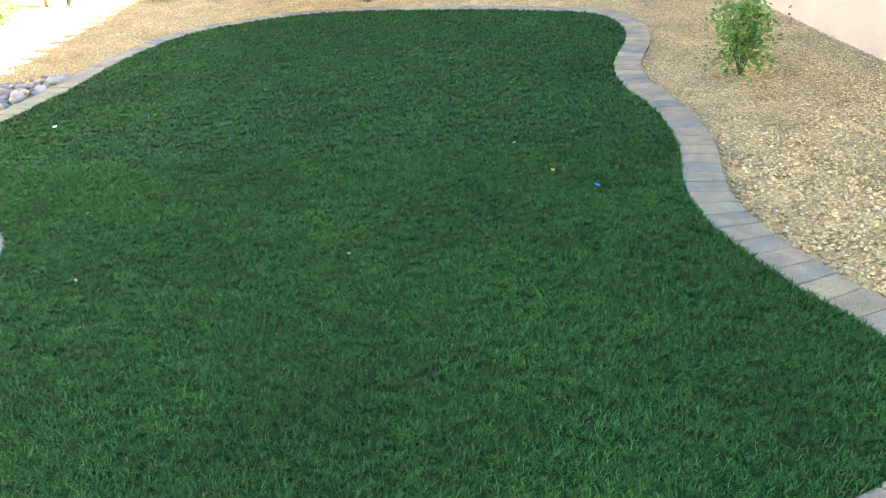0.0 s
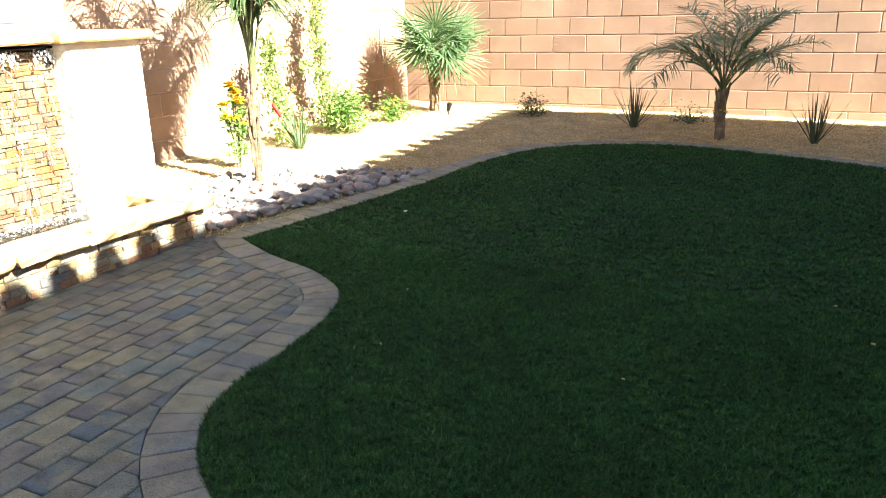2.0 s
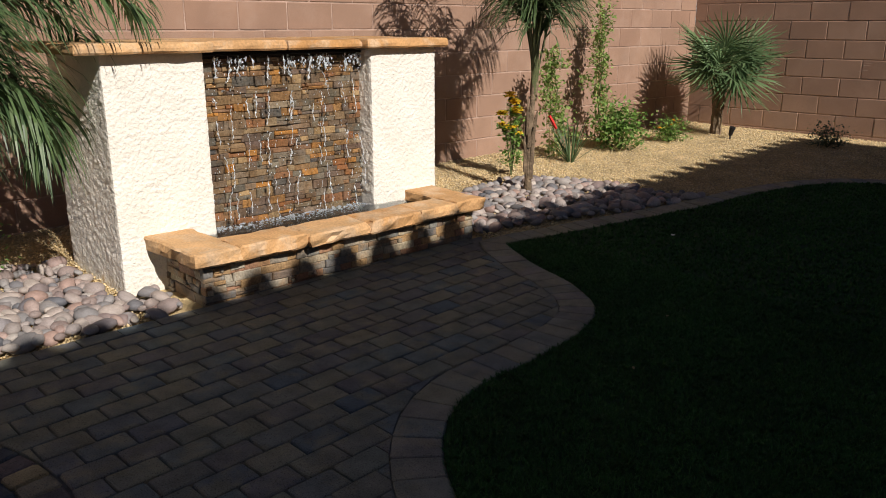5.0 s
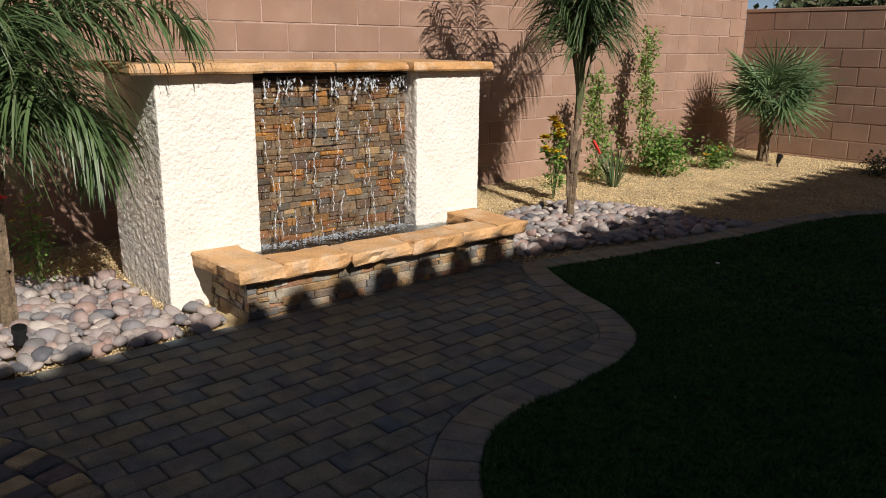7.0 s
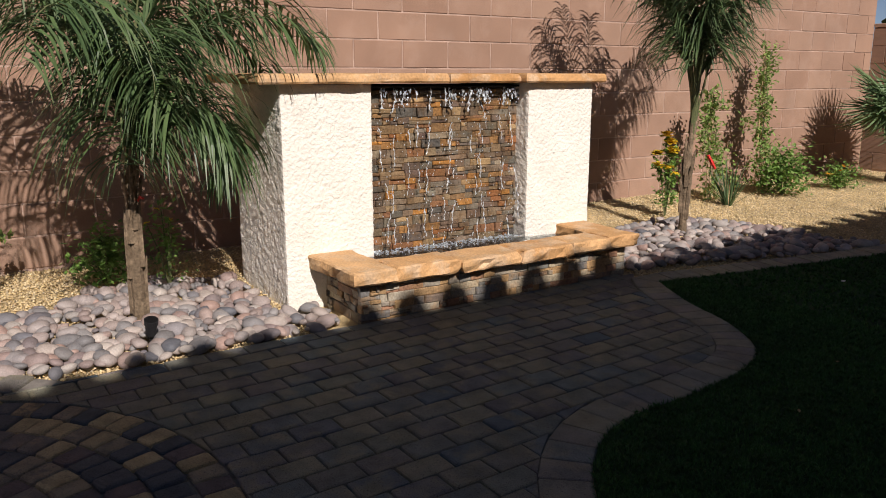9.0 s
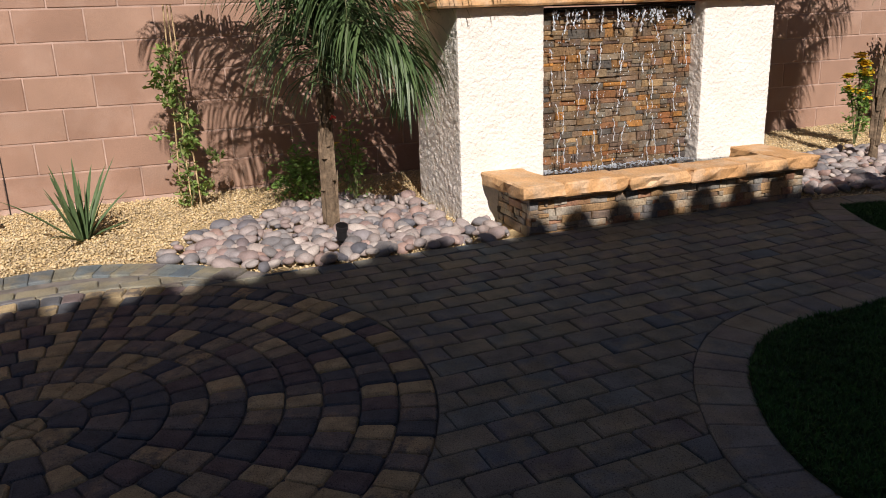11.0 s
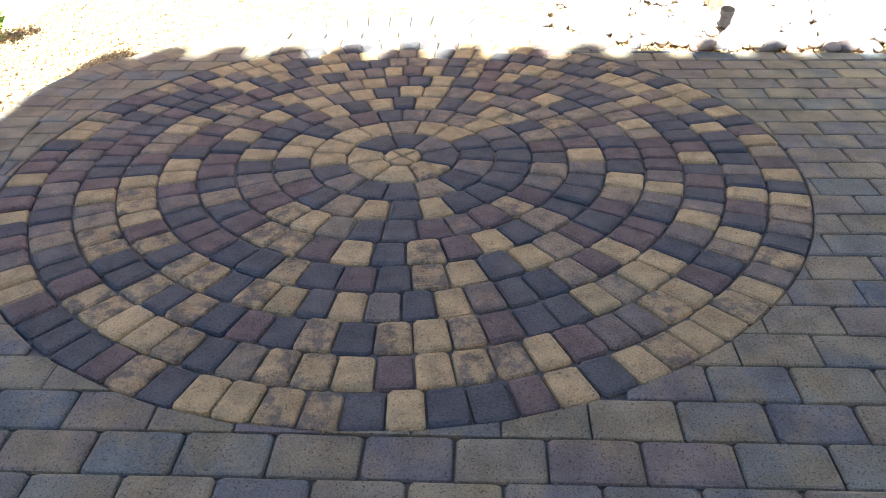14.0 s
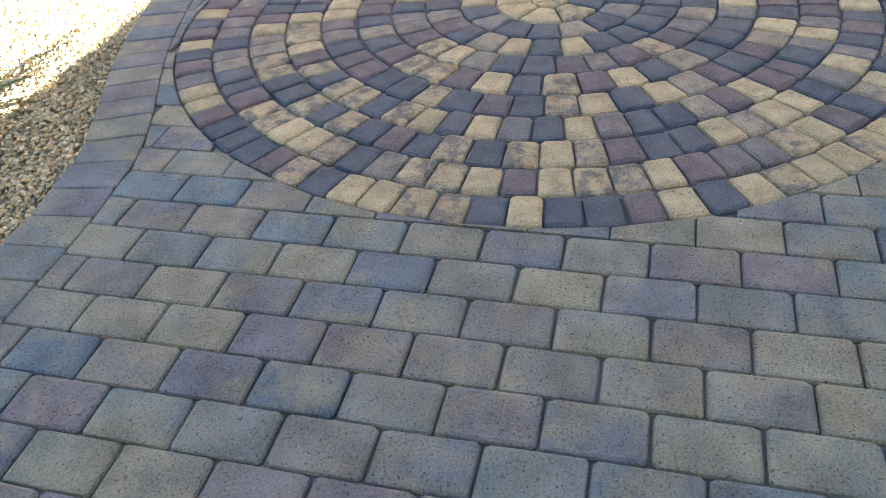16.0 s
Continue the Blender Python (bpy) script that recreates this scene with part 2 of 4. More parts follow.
def mesh_of(name, verts, faces, mat, smooth=False):
    me = bpy.data.meshes.new(name)
    me.from_pydata([tuple(v) for v in verts], [], faces)
    me.materials.append(mat)
    if smooth:
        me.shade_smooth()
    me.update()
    return me


def obj(name, me, parent=None, m=None, label="", category="", group="", kind=""):
    ob = new(name, me)
    if m is not None:
        ob.matrix_basis = m
    if parent is not None:
        ob.parent = parent
    return tagged(ob, label, category, group, kind)


def part(name, bm, mat, parent, label="", smooth=False, m=None):
    me = bpy.data.meshes.new(name)
    bm.to_mesh(me)
    bm.free()
    me.materials.append(mat)
    if smooth:
        me.shade_smooth()
    return obj(name, me, parent, m, label)


def thing(name, x, y, label, category, group="", rz=0.0, z=None, kind=""):
    return obj(name, None, None, pose(x, y, gz(x, y) if z is None else z, 0, 0, rz), label, category, group, kind)


def box_bm(x0, x1, y0, y1, z0, z1, bevel=0.0, segments=1):
    bm = bmesh.new()
    bmesh.ops.create_cube(bm, size=1)
    for v in bm.verts:
        v.co = Vector(((x0 + x1) / 2 + v.co.x * (x1 - x0), (y0 + y1) / 2 + v.co.y * (y1 - y0), (z0 + z1) / 2 + v.co.z * (z1 - z0)))
    if bevel:
        bmesh.ops.bevel(bm, geom=bm.edges[:], offset=bevel, segments=segments, affect='EDGES', profile=0.6)
    return bm


def slab_arrays(poly, top, height, inset, jitter=0.0, r=rng):
    """A block over a convex outline, its upper edge worn round in two steps."""
    n = len(poly)
    cx, cy = sum(p[0] for p in poly) / n, sum(p[1] for p in poly) / n
    verts = [(x, y, top - height) for x, y in poly] + [(x, y, top - inset * 1.3) for x, y in poly]
    for pull, drop in ((0.6, 0.42), (2.0, 0.0)):
        for x, y in poly:
            d = max(math.hypot(x - cx, y - cy), 1e-6)
            k = 1 - min(pull * inset / d, 0.6)
            verts.append((cx + (x - cx) * k, cy + (y - cy) * k, top - drop * inset + (r.uniform(-jitter, jitter) if jitter else 0)))
    faces = []
    for i in range(n):
        j = (i + 1) % n
        for k in range(3):
            faces.append((k * n + i, k * n + j, (k + 1) * n + j, (k + 1) * n + i))
    faces.append(tuple(range(3 * n, 4 * n)))
    return verts, faces


def blunt(poly, cut, r):
    """The outline with its corners knocked off."""
    out = []
    n = len(poly)
    for i in range(n):
        p, a, b = poly[i], poly[i - 1], poly[(i + 1) % n]
        for q in (a, b):
            d = math.hypot(q[0] - p[0], q[1] - p[1]) or 1.0
            c = min(cut * r.uniform(0.6, 1.3), d * 0.3) / d
            out.append((p[0] + (q[0] - p[0]) * c, p[1] + (q[1] - p[1]) * c))
    return out


def shrink(poly, gap):
    n = len(poly)
    cx, cy = sum(p[0] for p in poly) / n, sum(p[1] for p in poly) / n
    out = []
    for x, y in poly:
        d = max(math.hypot(x - cx, y - cy), 1e-6)
        out.append((cx + (x - cx) * (1 - gap / d), cy + (y - cy) * (1 - gap / d)))
    return out


class Heap:
    """Gathers many small pieces into one mesh."""

    def __init__(self):
        self.v, self.f = [], []

    def add(self, verts, faces):
        o = len(self.v)
        self.v += verts
        self.f += [tuple(i + o for i in f) for f in faces]

    def mesh(self, name, mat, smooth=False):
        return mesh_of(name, self.v, self.f, mat, smooth)


def smooth_curve(points, step, closed=False):
    """A rounded line through the points, at even steps."""
    P = [Vector((*p, 0)) for p in points]
    n = len(P)
    out = []
    for i in range(n if closed else n - 1):
        a, b, c, d = (P[(i + k) % n] if closed else P[min(max(i + k, 0), n - 1)] for k in (-1, 0, 1, 2))
        for s in range(12):
            t = s / 12
            out.append(0.5 * ((2 * b) + (c - a) * t + (2 * a - 5 * b + 4 * c - d) * t * t + (3 * b - a - 3 * c + d) * t ** 3))
    out.append(out[0].copy() if closed else P[-1].copy())
    run = [0.0]
    for p, q in zip(out, out[1:]):
        run.append(run[-1] + (q - p).length)
    count = max(1, round(run[-1] / step))
    res, k = [], 0
    for i in range(count + 1):
        s = run[-1] * i / count
        while k < len(run) - 2 and run[k + 1] < s:
            k += 1
        f = (s - run[k]) / max(run[k + 1] - run[k], 1e-9)
        p = out[k].lerp(out[k + 1], min(max(f, 0), 1))
        res.append((p.x, p.y))
    return res


def inside(poly, x, y):
    hit = False
    n = len(poly)
    for i in range(n):
        (x0, y0), (x1, y1) = poly[i], poly[i - 1]
        if (y0 > y) != (y1 > y) and x < (x1 - x0) * (y - y0) / (y1 - y0) + x0:
            hit = not hit
    return hit


def nearest(line, x, y):
    """The distance, place and direction of the nearest stretch of a closed line."""
    best = (1e9, None, None)
    for i in range(len(line)):
        (x0, y0), (x1, y1) = line[i - 1], line[i]
        dx, dy = x1 - x0, y1 - y0
        L = dx * dx + dy * dy
        if L < 1e-12:
            continue
        t = min(1, max(0, ((x - x0) * dx + (y - y0) * dy) / L))
        px, py = x0 + t * dx, y0 + t * dy
        d = math.hypot(x - px, y - py)
        if d < best[0]:
            best = (d, (px, py), (dx / math.sqrt(L), dy / math.sqrt(L)))
    return best


def clip(poly, px, py, nx, ny):
    """The side of the outline to which (nx, ny) points."""
    out = []
    for i in range(len(poly)):
        a, b = poly[i - 1], poly[i]
        da, db = (a[0] - px) * nx + (a[1] - py) * ny, (b[0] - px) * nx + (b[1] - py) * ny
        if (da < 0) != (db < 0):
            t = da / (da - db)
            out.append((a[0] + (b[0] - a[0]) * t, a[1] + (b[1] - a[1]) * t))
        if db >= 0:
            out.append(b)
    return out


def area(poly):
    return abs(sum(poly[i - 1][0] * poly[i][1] - poly[i][0] * poly[i - 1][1] for i in range(len(poly)))) / 2


# ---- plan of the yard ----
LAWN_EDGE = [(-1.02, 4.70), (-0.6, 4.51), (-0.18, 4.38), (0.14, 4.17), (0.29, 3.86), (0.35, 3.41), (0.36, 3.09), (0.44, 2.82), (0.63, 2.58), (0.89, 2.40),
             (1.2, 2.27), (1.55, 2.26), (1.88, 2.32), (2.14, 2.34), (2.43, 2.33), (2.75, 2.30), (3.2, 2.35), (3.6, 2.62), (3.70, 3.05), (3.51, 3.5),
             (3.37, 4.0), (3.37, 4.43), (3.47, 5.0), (3.46, 5.6), (3.37, 6.1), (3.40, 6.65), (3.62, 7.4), (3.66, 8.0), (3.48, 8.45), (3.03, 8.68),
             (2.28, 8.95), (1.15, 9.16), (0.45, 9.05), (-0.3, 8.51), (-0.61, 7.55), (-0.67, 6.76), (-0.85, 5.67)]
PATIO_WEST = [(5.6, -1.2), (3.2, -1.15), (2.3, -1.1), (1.76, -1.13), (1.5, -1.17), (1.26, -1.24), (0.69, -1.52), (0.12, -1.72), (-0.44, -1.81), (-0.88, -1.74), (-1.2, -1.5),
              (-1.52, -1.19), (-1.82, -0.79), (-1.93, 0.0), (-1.78, 0.47), (-1.45, 0.95)]
RING_R, RING_HUB, BAND = 1.45, 0.215, 0.2
RING_C = Vector((0.0, 0.013))
lawn_line = smooth_curve(LAWN_EDGE + [LAWN_EDGE[0]], 0.128)[:-1]
west_line = smooth_curve(PATIO_WEST, 0.128)


def offset(line, d, closed):
    out, n = [], len(line)
    for i in range(n):
        a = line[i - 1] if closed or i else line[i]
        b = line[(i + 1) % n] if closed or i < n - 1 else line[i]
        dx, dy = b[0] - a[0], b[1] - a[1]
        L = math.hypot(dx, dy)
        out.append((line[i][0] + dy / L * d, line[i][1] - dx / L * d))
    return out


lawn_outer = offset(lawn_line, BAND, True)      # the line runs anticlockwise, so its right is outside
lawn_inner = lawn_line
west_inner = offset(west_line, BAND, False)
k1 = min(range(len(lawn_outer)), key=lambda i: math.hypot(lawn_outer[i][0] - 3.25, lawn_outer[i][1] - 2.15))
FIELD_REGION = [(-1.31, 4.6)] + lawn_outer[2:k1] + [(5.6, 2.3)] + west_inner + [(-1.31, 1.2)]
COBBLE_WEST = [(-1.88, 0.48), (-2.32, 0.73), (-2.58, 0.97), (-2.74, 1.39), (-2.9, 1.83), (-2.6, 2.33), (-1.9, 2.33), (-1.82, 2.55), (-1.36, 2.55), (-1.34, 1.5), (-1.42, 1.05), (-1.72, 0.55)]
COBBLE_EAST = [(-1.36, 4.78), (-1.30, 5.2), (-1.14, 5.75), (-0.93, 6.6), (-0.88, 7.06), (-1.3, 6.85), (-1.66, 6.9), (-2.2, 6.64), (-2.51, 6.42), (-2.45, 5.8), (-2.0, 4.95), (-1.7, 4.8)]

# ---- ground ----
gm = bmesh.new()
bmesh.ops.create_grid(gm, x_segments=8, y_segments=8, size=600)
part("ground", gm, GRAVEL, None, m=pose(0, 0, -0.35))
tagged(bpy.data.objects["ground"], "dry tan desert ground around the yard", "ground", kind="structure")


def sheet(name, poly, z, mat, label, category):
    bm = bmesh.new()
    bm.faces.new([bm.verts.new((x, y, z)) for x, y in poly])
    bmesh.ops.triangulate(bm, faces=bm.faces[:])
    bmesh.ops.recalc_face_normals(bm, faces=bm.faces[:])
    if bm.faces[0].normal.z < 0:
        bmesh.ops.reverse_faces(bm, faces=bm.faces[:])
    return tagged(part(name, bm, mat, None, m=TILT), label, category, kind="structure")


def grid_sheet(name, x0, x1, y0, y1, step, z, amp, mat, label, category):
    nx, ny = int((x1 - x0) / step) + 1, int((y1 - y0) / step) + 1
    verts = [(x0 + i * step, y0 + j * step, z + amp * noise.noise(Vector((i * step * 3, j * step * 3, 0)))) for j in range(ny) for i in range(nx)]
    faces = [(j * nx + i, j * nx + i + 1, (j + 1) * nx + i + 1, (j + 1) * nx + i) for j in range(ny - 1) for i in range(nx - 1)]
    return obj(name, mesh_of(name, verts, faces, mat, True), None, TILT, label, category, kind="structure")


grid_sheet("gravel_bed", -3.7, 6.2, -7.0, 11.95, 0.12, -0.035, 0.008, GRAVEL, "tan crushed gravel bed round the lawn and along the walls", "gravel")
patio_poly = [(-1.31, 4.75)] + lawn_outer[1:k1] + [(5.6, 2.4)] + west_line + [(-1.31, 1.1)]
patio = sheet("pavement", patio_poly, -0.016, SAND, "patio of mixed grey and tan concrete pavers", "pavement")
lawn = sheet("lawn", lawn_line, -0.004, TURF, "deep green artificial turf lawn with a curved paver border", "lawn")


# ---- turf blades ----
def turf(n_near, n_far):
    g = np.random.default_rng(3)
    poly = np.array(lawn_line)

    def fill(n, y0, y1):
        pts = []
        have = 0
        while have < n:
            p = np.column_stack([g.uniform(-1.1, 3.75, n), g.uniform(y0, y1, n)])
            x, y = p[:, 0], p[:, 1]
            ins = np.zeros(len(p), bool)
            for i in range(len(poly)):
                (xa, ya), (xb, yb) = poly[i], poly[i - 1]
                if ya == yb:
                    continue
                ins ^= ((ya > y) != (yb > y)) & (x < (xb - xa) * (y - ya) / (yb - ya) + xa)
            pts.append(p[ins])
            have += ins.sum()
        return np.concatenate(pts)[:n]

    p = np.concatenate([fill(n_near, 2.2, 5.0), fill(n_far, 5.0, 9.2)])
    n = len(p)
    far = (p[:, 1] > 5.0)
    turn = g.uniform(0, 2 * np.pi, n)
    h = g.uniform(0.009, 0.021, n)
    # blades spring from tufts and lean out of them
    group = 7
    root = p[(np.arange(n) // group) * group]
    same = ((root[:, 1] > 5.0) == far)[:, None]
    spread = g.uniform(0.001, 0.012, n)
    p = np.where(same, root + np.column_stack([np.cos(turn), np.sin(turn)]) * spread[:, None], p)
    h *= g.uniform(0.82, 1.18, n // group + 1)[np.arange(n) // group]
    w = np.where(far, 0.0055, 0.0034) * g.uniform(0.8, 1.3, n)
    lean = g.uniform(0.5, 1.5, n)
    drift = 0.9 * np.sin(p[:, 0] * 2.1 + 1.3 * np.sin(p[:, 1] * 1.7)) + 0.4 * np.sin(p[:, 1] * 5 + p[:, 0] * 3)
    way = turn + 0.25 * drift
    dx, dy = np.cos(way), np.sin(way)
    ax, ay = -dy * w / 2, dx * w / 2
    z0 = np.full(n, -0.004)
    V = np.empty((n, 5, 3))
    for k, (f, q, s) in enumerate(((0, 0, 1), (0, 0, -1), (0.35, 0.62, 0.8), (0.35, 0.62, -0.8), (1, 1, 0))):
        V[:, k, 0] = p[:, 0] + dx * h * lean * f + ax * s
        V[:, k, 1] = p[:, 1] + dy * h * lean * f + ay * s
        V[:, k, 2] = z0 + h * q
    me = bpy.data.meshes.new("turf_blades")
    idx = (np.arange(n) * 5)[:, None]
    quads = idx + np.array([0, 1, 3, 2])
    tris = idx + np.array([2, 3, 4])
    me.vertices.add(n * 5)
    me.vertices.foreach_set("co", V.ravel())
    loops = np.concatenate([quads, tris], axis=1).ravel()
    me.loops.add(len(loops))
    me.loops.foreach_set("vertex_index", loops.astype(np.int32))
    starts = (np.arange(n)[:, None] * 7 + np.array([0, 4])).ravel()
    me.polygons.add(len(starts))
    me.polygons.foreach_set("loop_start", starts.astype(np.int32))
    me.materials.append(BLADE)
    me.update(calc_edges=True)
    return obj("turf_blades", me, None, TILT, "short dense dark green artificial grass blades", "grass", kind="stuff")


turf(330000, 160000)


# ---- block walls ----
COURSE, BLOCK_L, JOINT = 0.2375, 0.475, 0.009


def block_mesh(name, length, mat):
    h, d = COURSE - JOINT, 0.10
    bm = box_bm(-(length - JOINT) / 2, (length - JOINT) / 2, -0.006, d, -h / 2, h / 2, 0.006)
    me = bpy.data.meshes.new(name)
    bm.to_mesh(me)
    bm.free()
    me.materials.append(mat)
    return me


def block_wall(name, length, z_first, courses, phase, m, label, span):
    """A running-bond wall along its own x; its face looks to -y."""
    root = obj(name, None, None, m, label, "wall", kind="structure")
    part("mortar_core", box_bm(0, length, 0.0, 0.19, -0.4, z_first + courses * COURSE - 0.004), MORTAR, root, "recessed brown mortar")
    whole = block_mesh("block", BLOCK_L, BLOCK)
    rest = Heap()
    r = random.Random(len(name))
    for k in range(courses):
        x = phase + (BLOCK_L / 2 if k % 2 else 0) - BLOCK_L
        while x < length:
            a, b = max(x, 0), min(x + BLOCK_L, length)
            if b - a > 0.03:
                z = z_first + (k + 0.5) * COURSE
                off = r.uniform(-0.002, 0.0015)
                if b - a > BLOCK_L - 0.001 and span[0] <= a <= span[1]:
                    obj("block", whole, root, pose((a + b) / 2, off, z, r.uniform(-.4, .4), 0, r.uniform(-.4, .4)))
                else:
                    h = (COURSE - JOINT) / 2
                    y0, y1, i = -0.006 + off, 0.01, JOINT / 2
                    rest.add([(a + i, y0, z - h), (b - i, y0, z - h), (b - i, y0, z + h), (a + i, y0, z + h), (a + i, y1, z - h), (b - i, y1, z - h), (b - i, y1, z + h), (a + i, y1, z + h)],
                             [(0, 1, 2, 3), (0, 4, 5, 1), (1, 5, 6, 2), (2, 6, 7, 3), (3, 7, 4, 0)])
            x += BLOCK_L
    if rest.v:
        tagged(obj("block_rest", rest.mesh("block_rest", BLOCK_REST), root), kind="stuff")
    z1 = z_first + courses * COURSE
    part("cap_course", box_bm(0, length, -0.012, 0.2, z1, z1 + 0.05, 0.006), BLOCK_REST, root)
    return root


# west wall: face at x = -3.67, running along y from -6.6 to 11.5
west_m = Matrix(((0, -1, 0, -3.67), (1, 0, 0, -6.6), (0, 0, 1, 0), (0, 0, 0, 1)))
block_wall("wall_west", 18.1, 0.0525, 11, (-0.303 + 0.2375 + 6.6) % BLOCK_L, west_m, "tall reddish-brown concrete block wall behind the water feature", (4.4, 17.3))
far_turn = math.degrees(math.atan(0.0534))
north_m = pose(-3.66, 11.497, 0, 0, 0, far_turn)
block_wall("wall_north", 10.2, 0.145 - 2 * COURSE, 10, (3.66 - 1.583) % BLOCK_L, north_m, "reddish-brown concrete block wall closing the yard", (0.0, 9.6))


# ---- house that shades the yard ----
def house():
    root = obj("house", None, None, pose(-0.12, 0, 0.045, 0, 0, 3.5), "tan stucco house with a clay tile roof beside the yard", "house")
    part("wall", box_bm(5.72, 12.0, -2.84, 9.2, -0.445, 4.75), HOUSE_STUCCO, root)
    part("soffit", box_bm(5.2, 12.0, -3.19, 9.62, 4.68, 4.76), HOUSE_STUCCO, root)
    h = Heap()
    y = -3.24
    while y < 9.65:
        steps = 8
        for row in range(3):
            x0, x1 = 5.10 + row * 0.38, 5.10 + (row + 1) * 0.38 + 0.05
            za, zb = 4.80 + row * 0.10, 4.80 + (row + 1) * 0.10 - 0.03
            vs, fs = [], []
            for i in range(steps + 1):
                a = math.pi * i / steps
                yy, zz = y + 0.155 - 0.105 * math.cos(a), 0.12 * math.sin(a)
                vs += [(x0, yy, za + zz), (x1, yy, zb + zz + 0.03)]
            for i in range(steps):
                fs.append((2 * i, 2 * i + 2, 2 * i + 3, 2 * i + 1))
            h.add(vs, fs)
        y += 0.31
    obj("roof_tiles", h.mesh("roof_tiles", ROOF_TILE), root, None, "curved clay roof tiles", kind="stuff")
    rb = bmesh.new()
    q = [rb.verts.new(c) for c in ((5.14, -3.22, 4.80), (5.14, 9.64, 4.80), (8.6, 9.64, 5.9), (8.6, -3.22, 5.9), (12.0, 9.64, 4.8), (12.0, -3.22, 4.8))]
    for f in ((0, 1, 2, 3), (3, 2, 4, 5), (0, 3, 5), (1, 4, 2)):
        rb.faces.new([q[i] for i in f])
    part("roof", rb, ROOF_TILE, root)


house()


def wall_line(name, m, height, label):
    """A dark control joint down a wall, slightly ragged."""
    root = obj(name, None, None, m, label, "joint", kind="structure")
    bm = bmesh.new()
    prev = None
    for i in range(25):
        z = height * i / 24
        c, w = 0.006 * noise.noise(Vector((0, 0, z * 4))), 0.004 + 0.002 * noise.noise(Vector((3, 0, z * 9)))
        ring = [bm.verts.new((c + a * w, b, z)) for a, b in ((-1, 0.0), (-1, -0.009), (1, -0.009), (1, 0.0))]
        if prev:
            for k in range(4):
                bm.faces.new((prev[k], prev[(k + 1) % 4], ring[(k + 1) % 4], ring[k]))
        prev = ring
    part("sealant", bm, WIRE, root)


wall_line("control_joint_west", west_m @ pose(6.6 - 0.54, 0, 0.0), 2.66, "dark control joint down the block wall")
wall_line("control_joint_north", north_m @ pose(7.55, 0, 0.0), 2.04, "dark control joint down the block wall")


def far_tree(x, y, w, h, z0, n, seed, label):
    root = obj("tree", None, None, pose(x, y, -0.35), label, "tree", "trees beyond the wall")
    r = random.Random(seed)
    tb = bmesh.new()
    bmesh.ops.create_cone(tb, cap_ends=True, segments=9, radius1=0.14, radius2=0.07, depth=z0 + 0.8, matrix=pose(0, 0, (z0 + 0.8) / 2))
    part("trunk", tb, BARK, root)
    heap = Heap()
    clumps = [Vector((r.gauss(0, w * 0.3), r.gauss(0, w * 0.3), z0 + r.uniform(0, h))) for _ in range(26)]
    for c in clumps[:8]:
        lb = bmesh.new()
        a = Vector((0, 0, z0))
        d = (c - a)
        bmesh.ops.create_cone(lb, cap_ends=True, segments=6, radius1=0.04, radius2=0.015, depth=d.length, matrix=Matrix.Translation((a + c) / 2) @ d.to_track_quat('Z', 'Y').to_matrix().to_4x4())
        part("limb", lb, BARK, root)
    for _ in range(n):
        p = r.choice(clumps) + Vector((r.gauss(0, 0.22), r.gauss(0, 0.22), r.gauss(0, 0.18)))
        d = Vector((r.uniform(-1, 1), r.uniform(-1, 1), r.uniform(-1, 1))).normalized()
        s = d.orthogonal().normalized() * 0.05
        L = r.uniform(0.12, 0.22)
        heap.add([tuple(p), tuple(p + d * L * 0.5 + s), tuple(p + d * L), tuple(p + d * L * 0.5 - s)], [(0, 1, 2, 3)])
    obj("crown", heap.mesh("crown", FAR_LEAF), root)


far_tree(-3.6, 14.2, 2.6, 1.9, 1.2, 8000, 71, "dull green tree showing over the far wall")
far_tree(-1.4, 14.8, 2.8, 1.7, 1.3, 8000, 72, "dull green tree showing over the far wall")


def chalk_mark():
    root = obj("chalk_mark", None, None, north_m @ pose(2.34, 0, 1.0), "faint white scuff on the block wall", "mark", kind="structure")
    r = random.Random(2)
    for k in range(5):
        x, z = r.uniform(-.06, .06), r.uniform(-.05, .06)
        part("scuff", box_bm(x - r.uniform(.02, .07), x + r.uniform(.02, .07), -0.0085, -0.004, z, z + r.uniform(0.004, 0.010)), MORTAR, root)


chalk_mark()


# ---- water feature ----
def rough_slab(poly, z0, z1, r, wander=0.012):
    """A flagstone with a broken, uneven edge."""
    line = []
    for i in range(len(poly)):
        a, b = poly[i - 1], poly[i]
        n = max(2, int(math.hypot(b[0] - a[0], b[1] - a[1]) / 0.05))
        line += [(a[0] + (b[0] - a[0]) * k / n, a[1] + (b[1] - a[1]) * k / n) for k in range(n)]
    cx, cy = sum(p[0] for p in line) / len(line), sum(p[1] for p in line) / len(line)
    rings = []
    for z, pull in ((z0, 0.012), (z0 + 0.012, 0.0), ((z0 + z1) / 2, -0.002), (z1 - 0.010, 0.003), (z1, 0.016)):
        ring = []
        for x, y in line:
            d = max(math.hypot(x - cx, y - cy), 1e-6)
            s = pull + wander * noise.noise(Vector((x * 9, y * 9, z * 22 + r.random() * 0.3)))
            ring.append((x - (x - cx) / d * s, y - (y - cy) / d * s, z + 0.004 * noise.noise(Vector((x * 6, y * 6, 3)))))
        rings.append(ring)
    n = len(line)
    verts = [v for ring in rings for v in ring]
    faces = [(k * n + i, k * n + (i + 1) % n, (k + 1) * n + (i + 1) % n, (k + 1) * n + i) for k in range(len(rings) - 1) for i in range(n)]
    faces += [tuple(range(4 * n, 5 * n)), tuple(reversed(range(n)))]
    return verts, faces


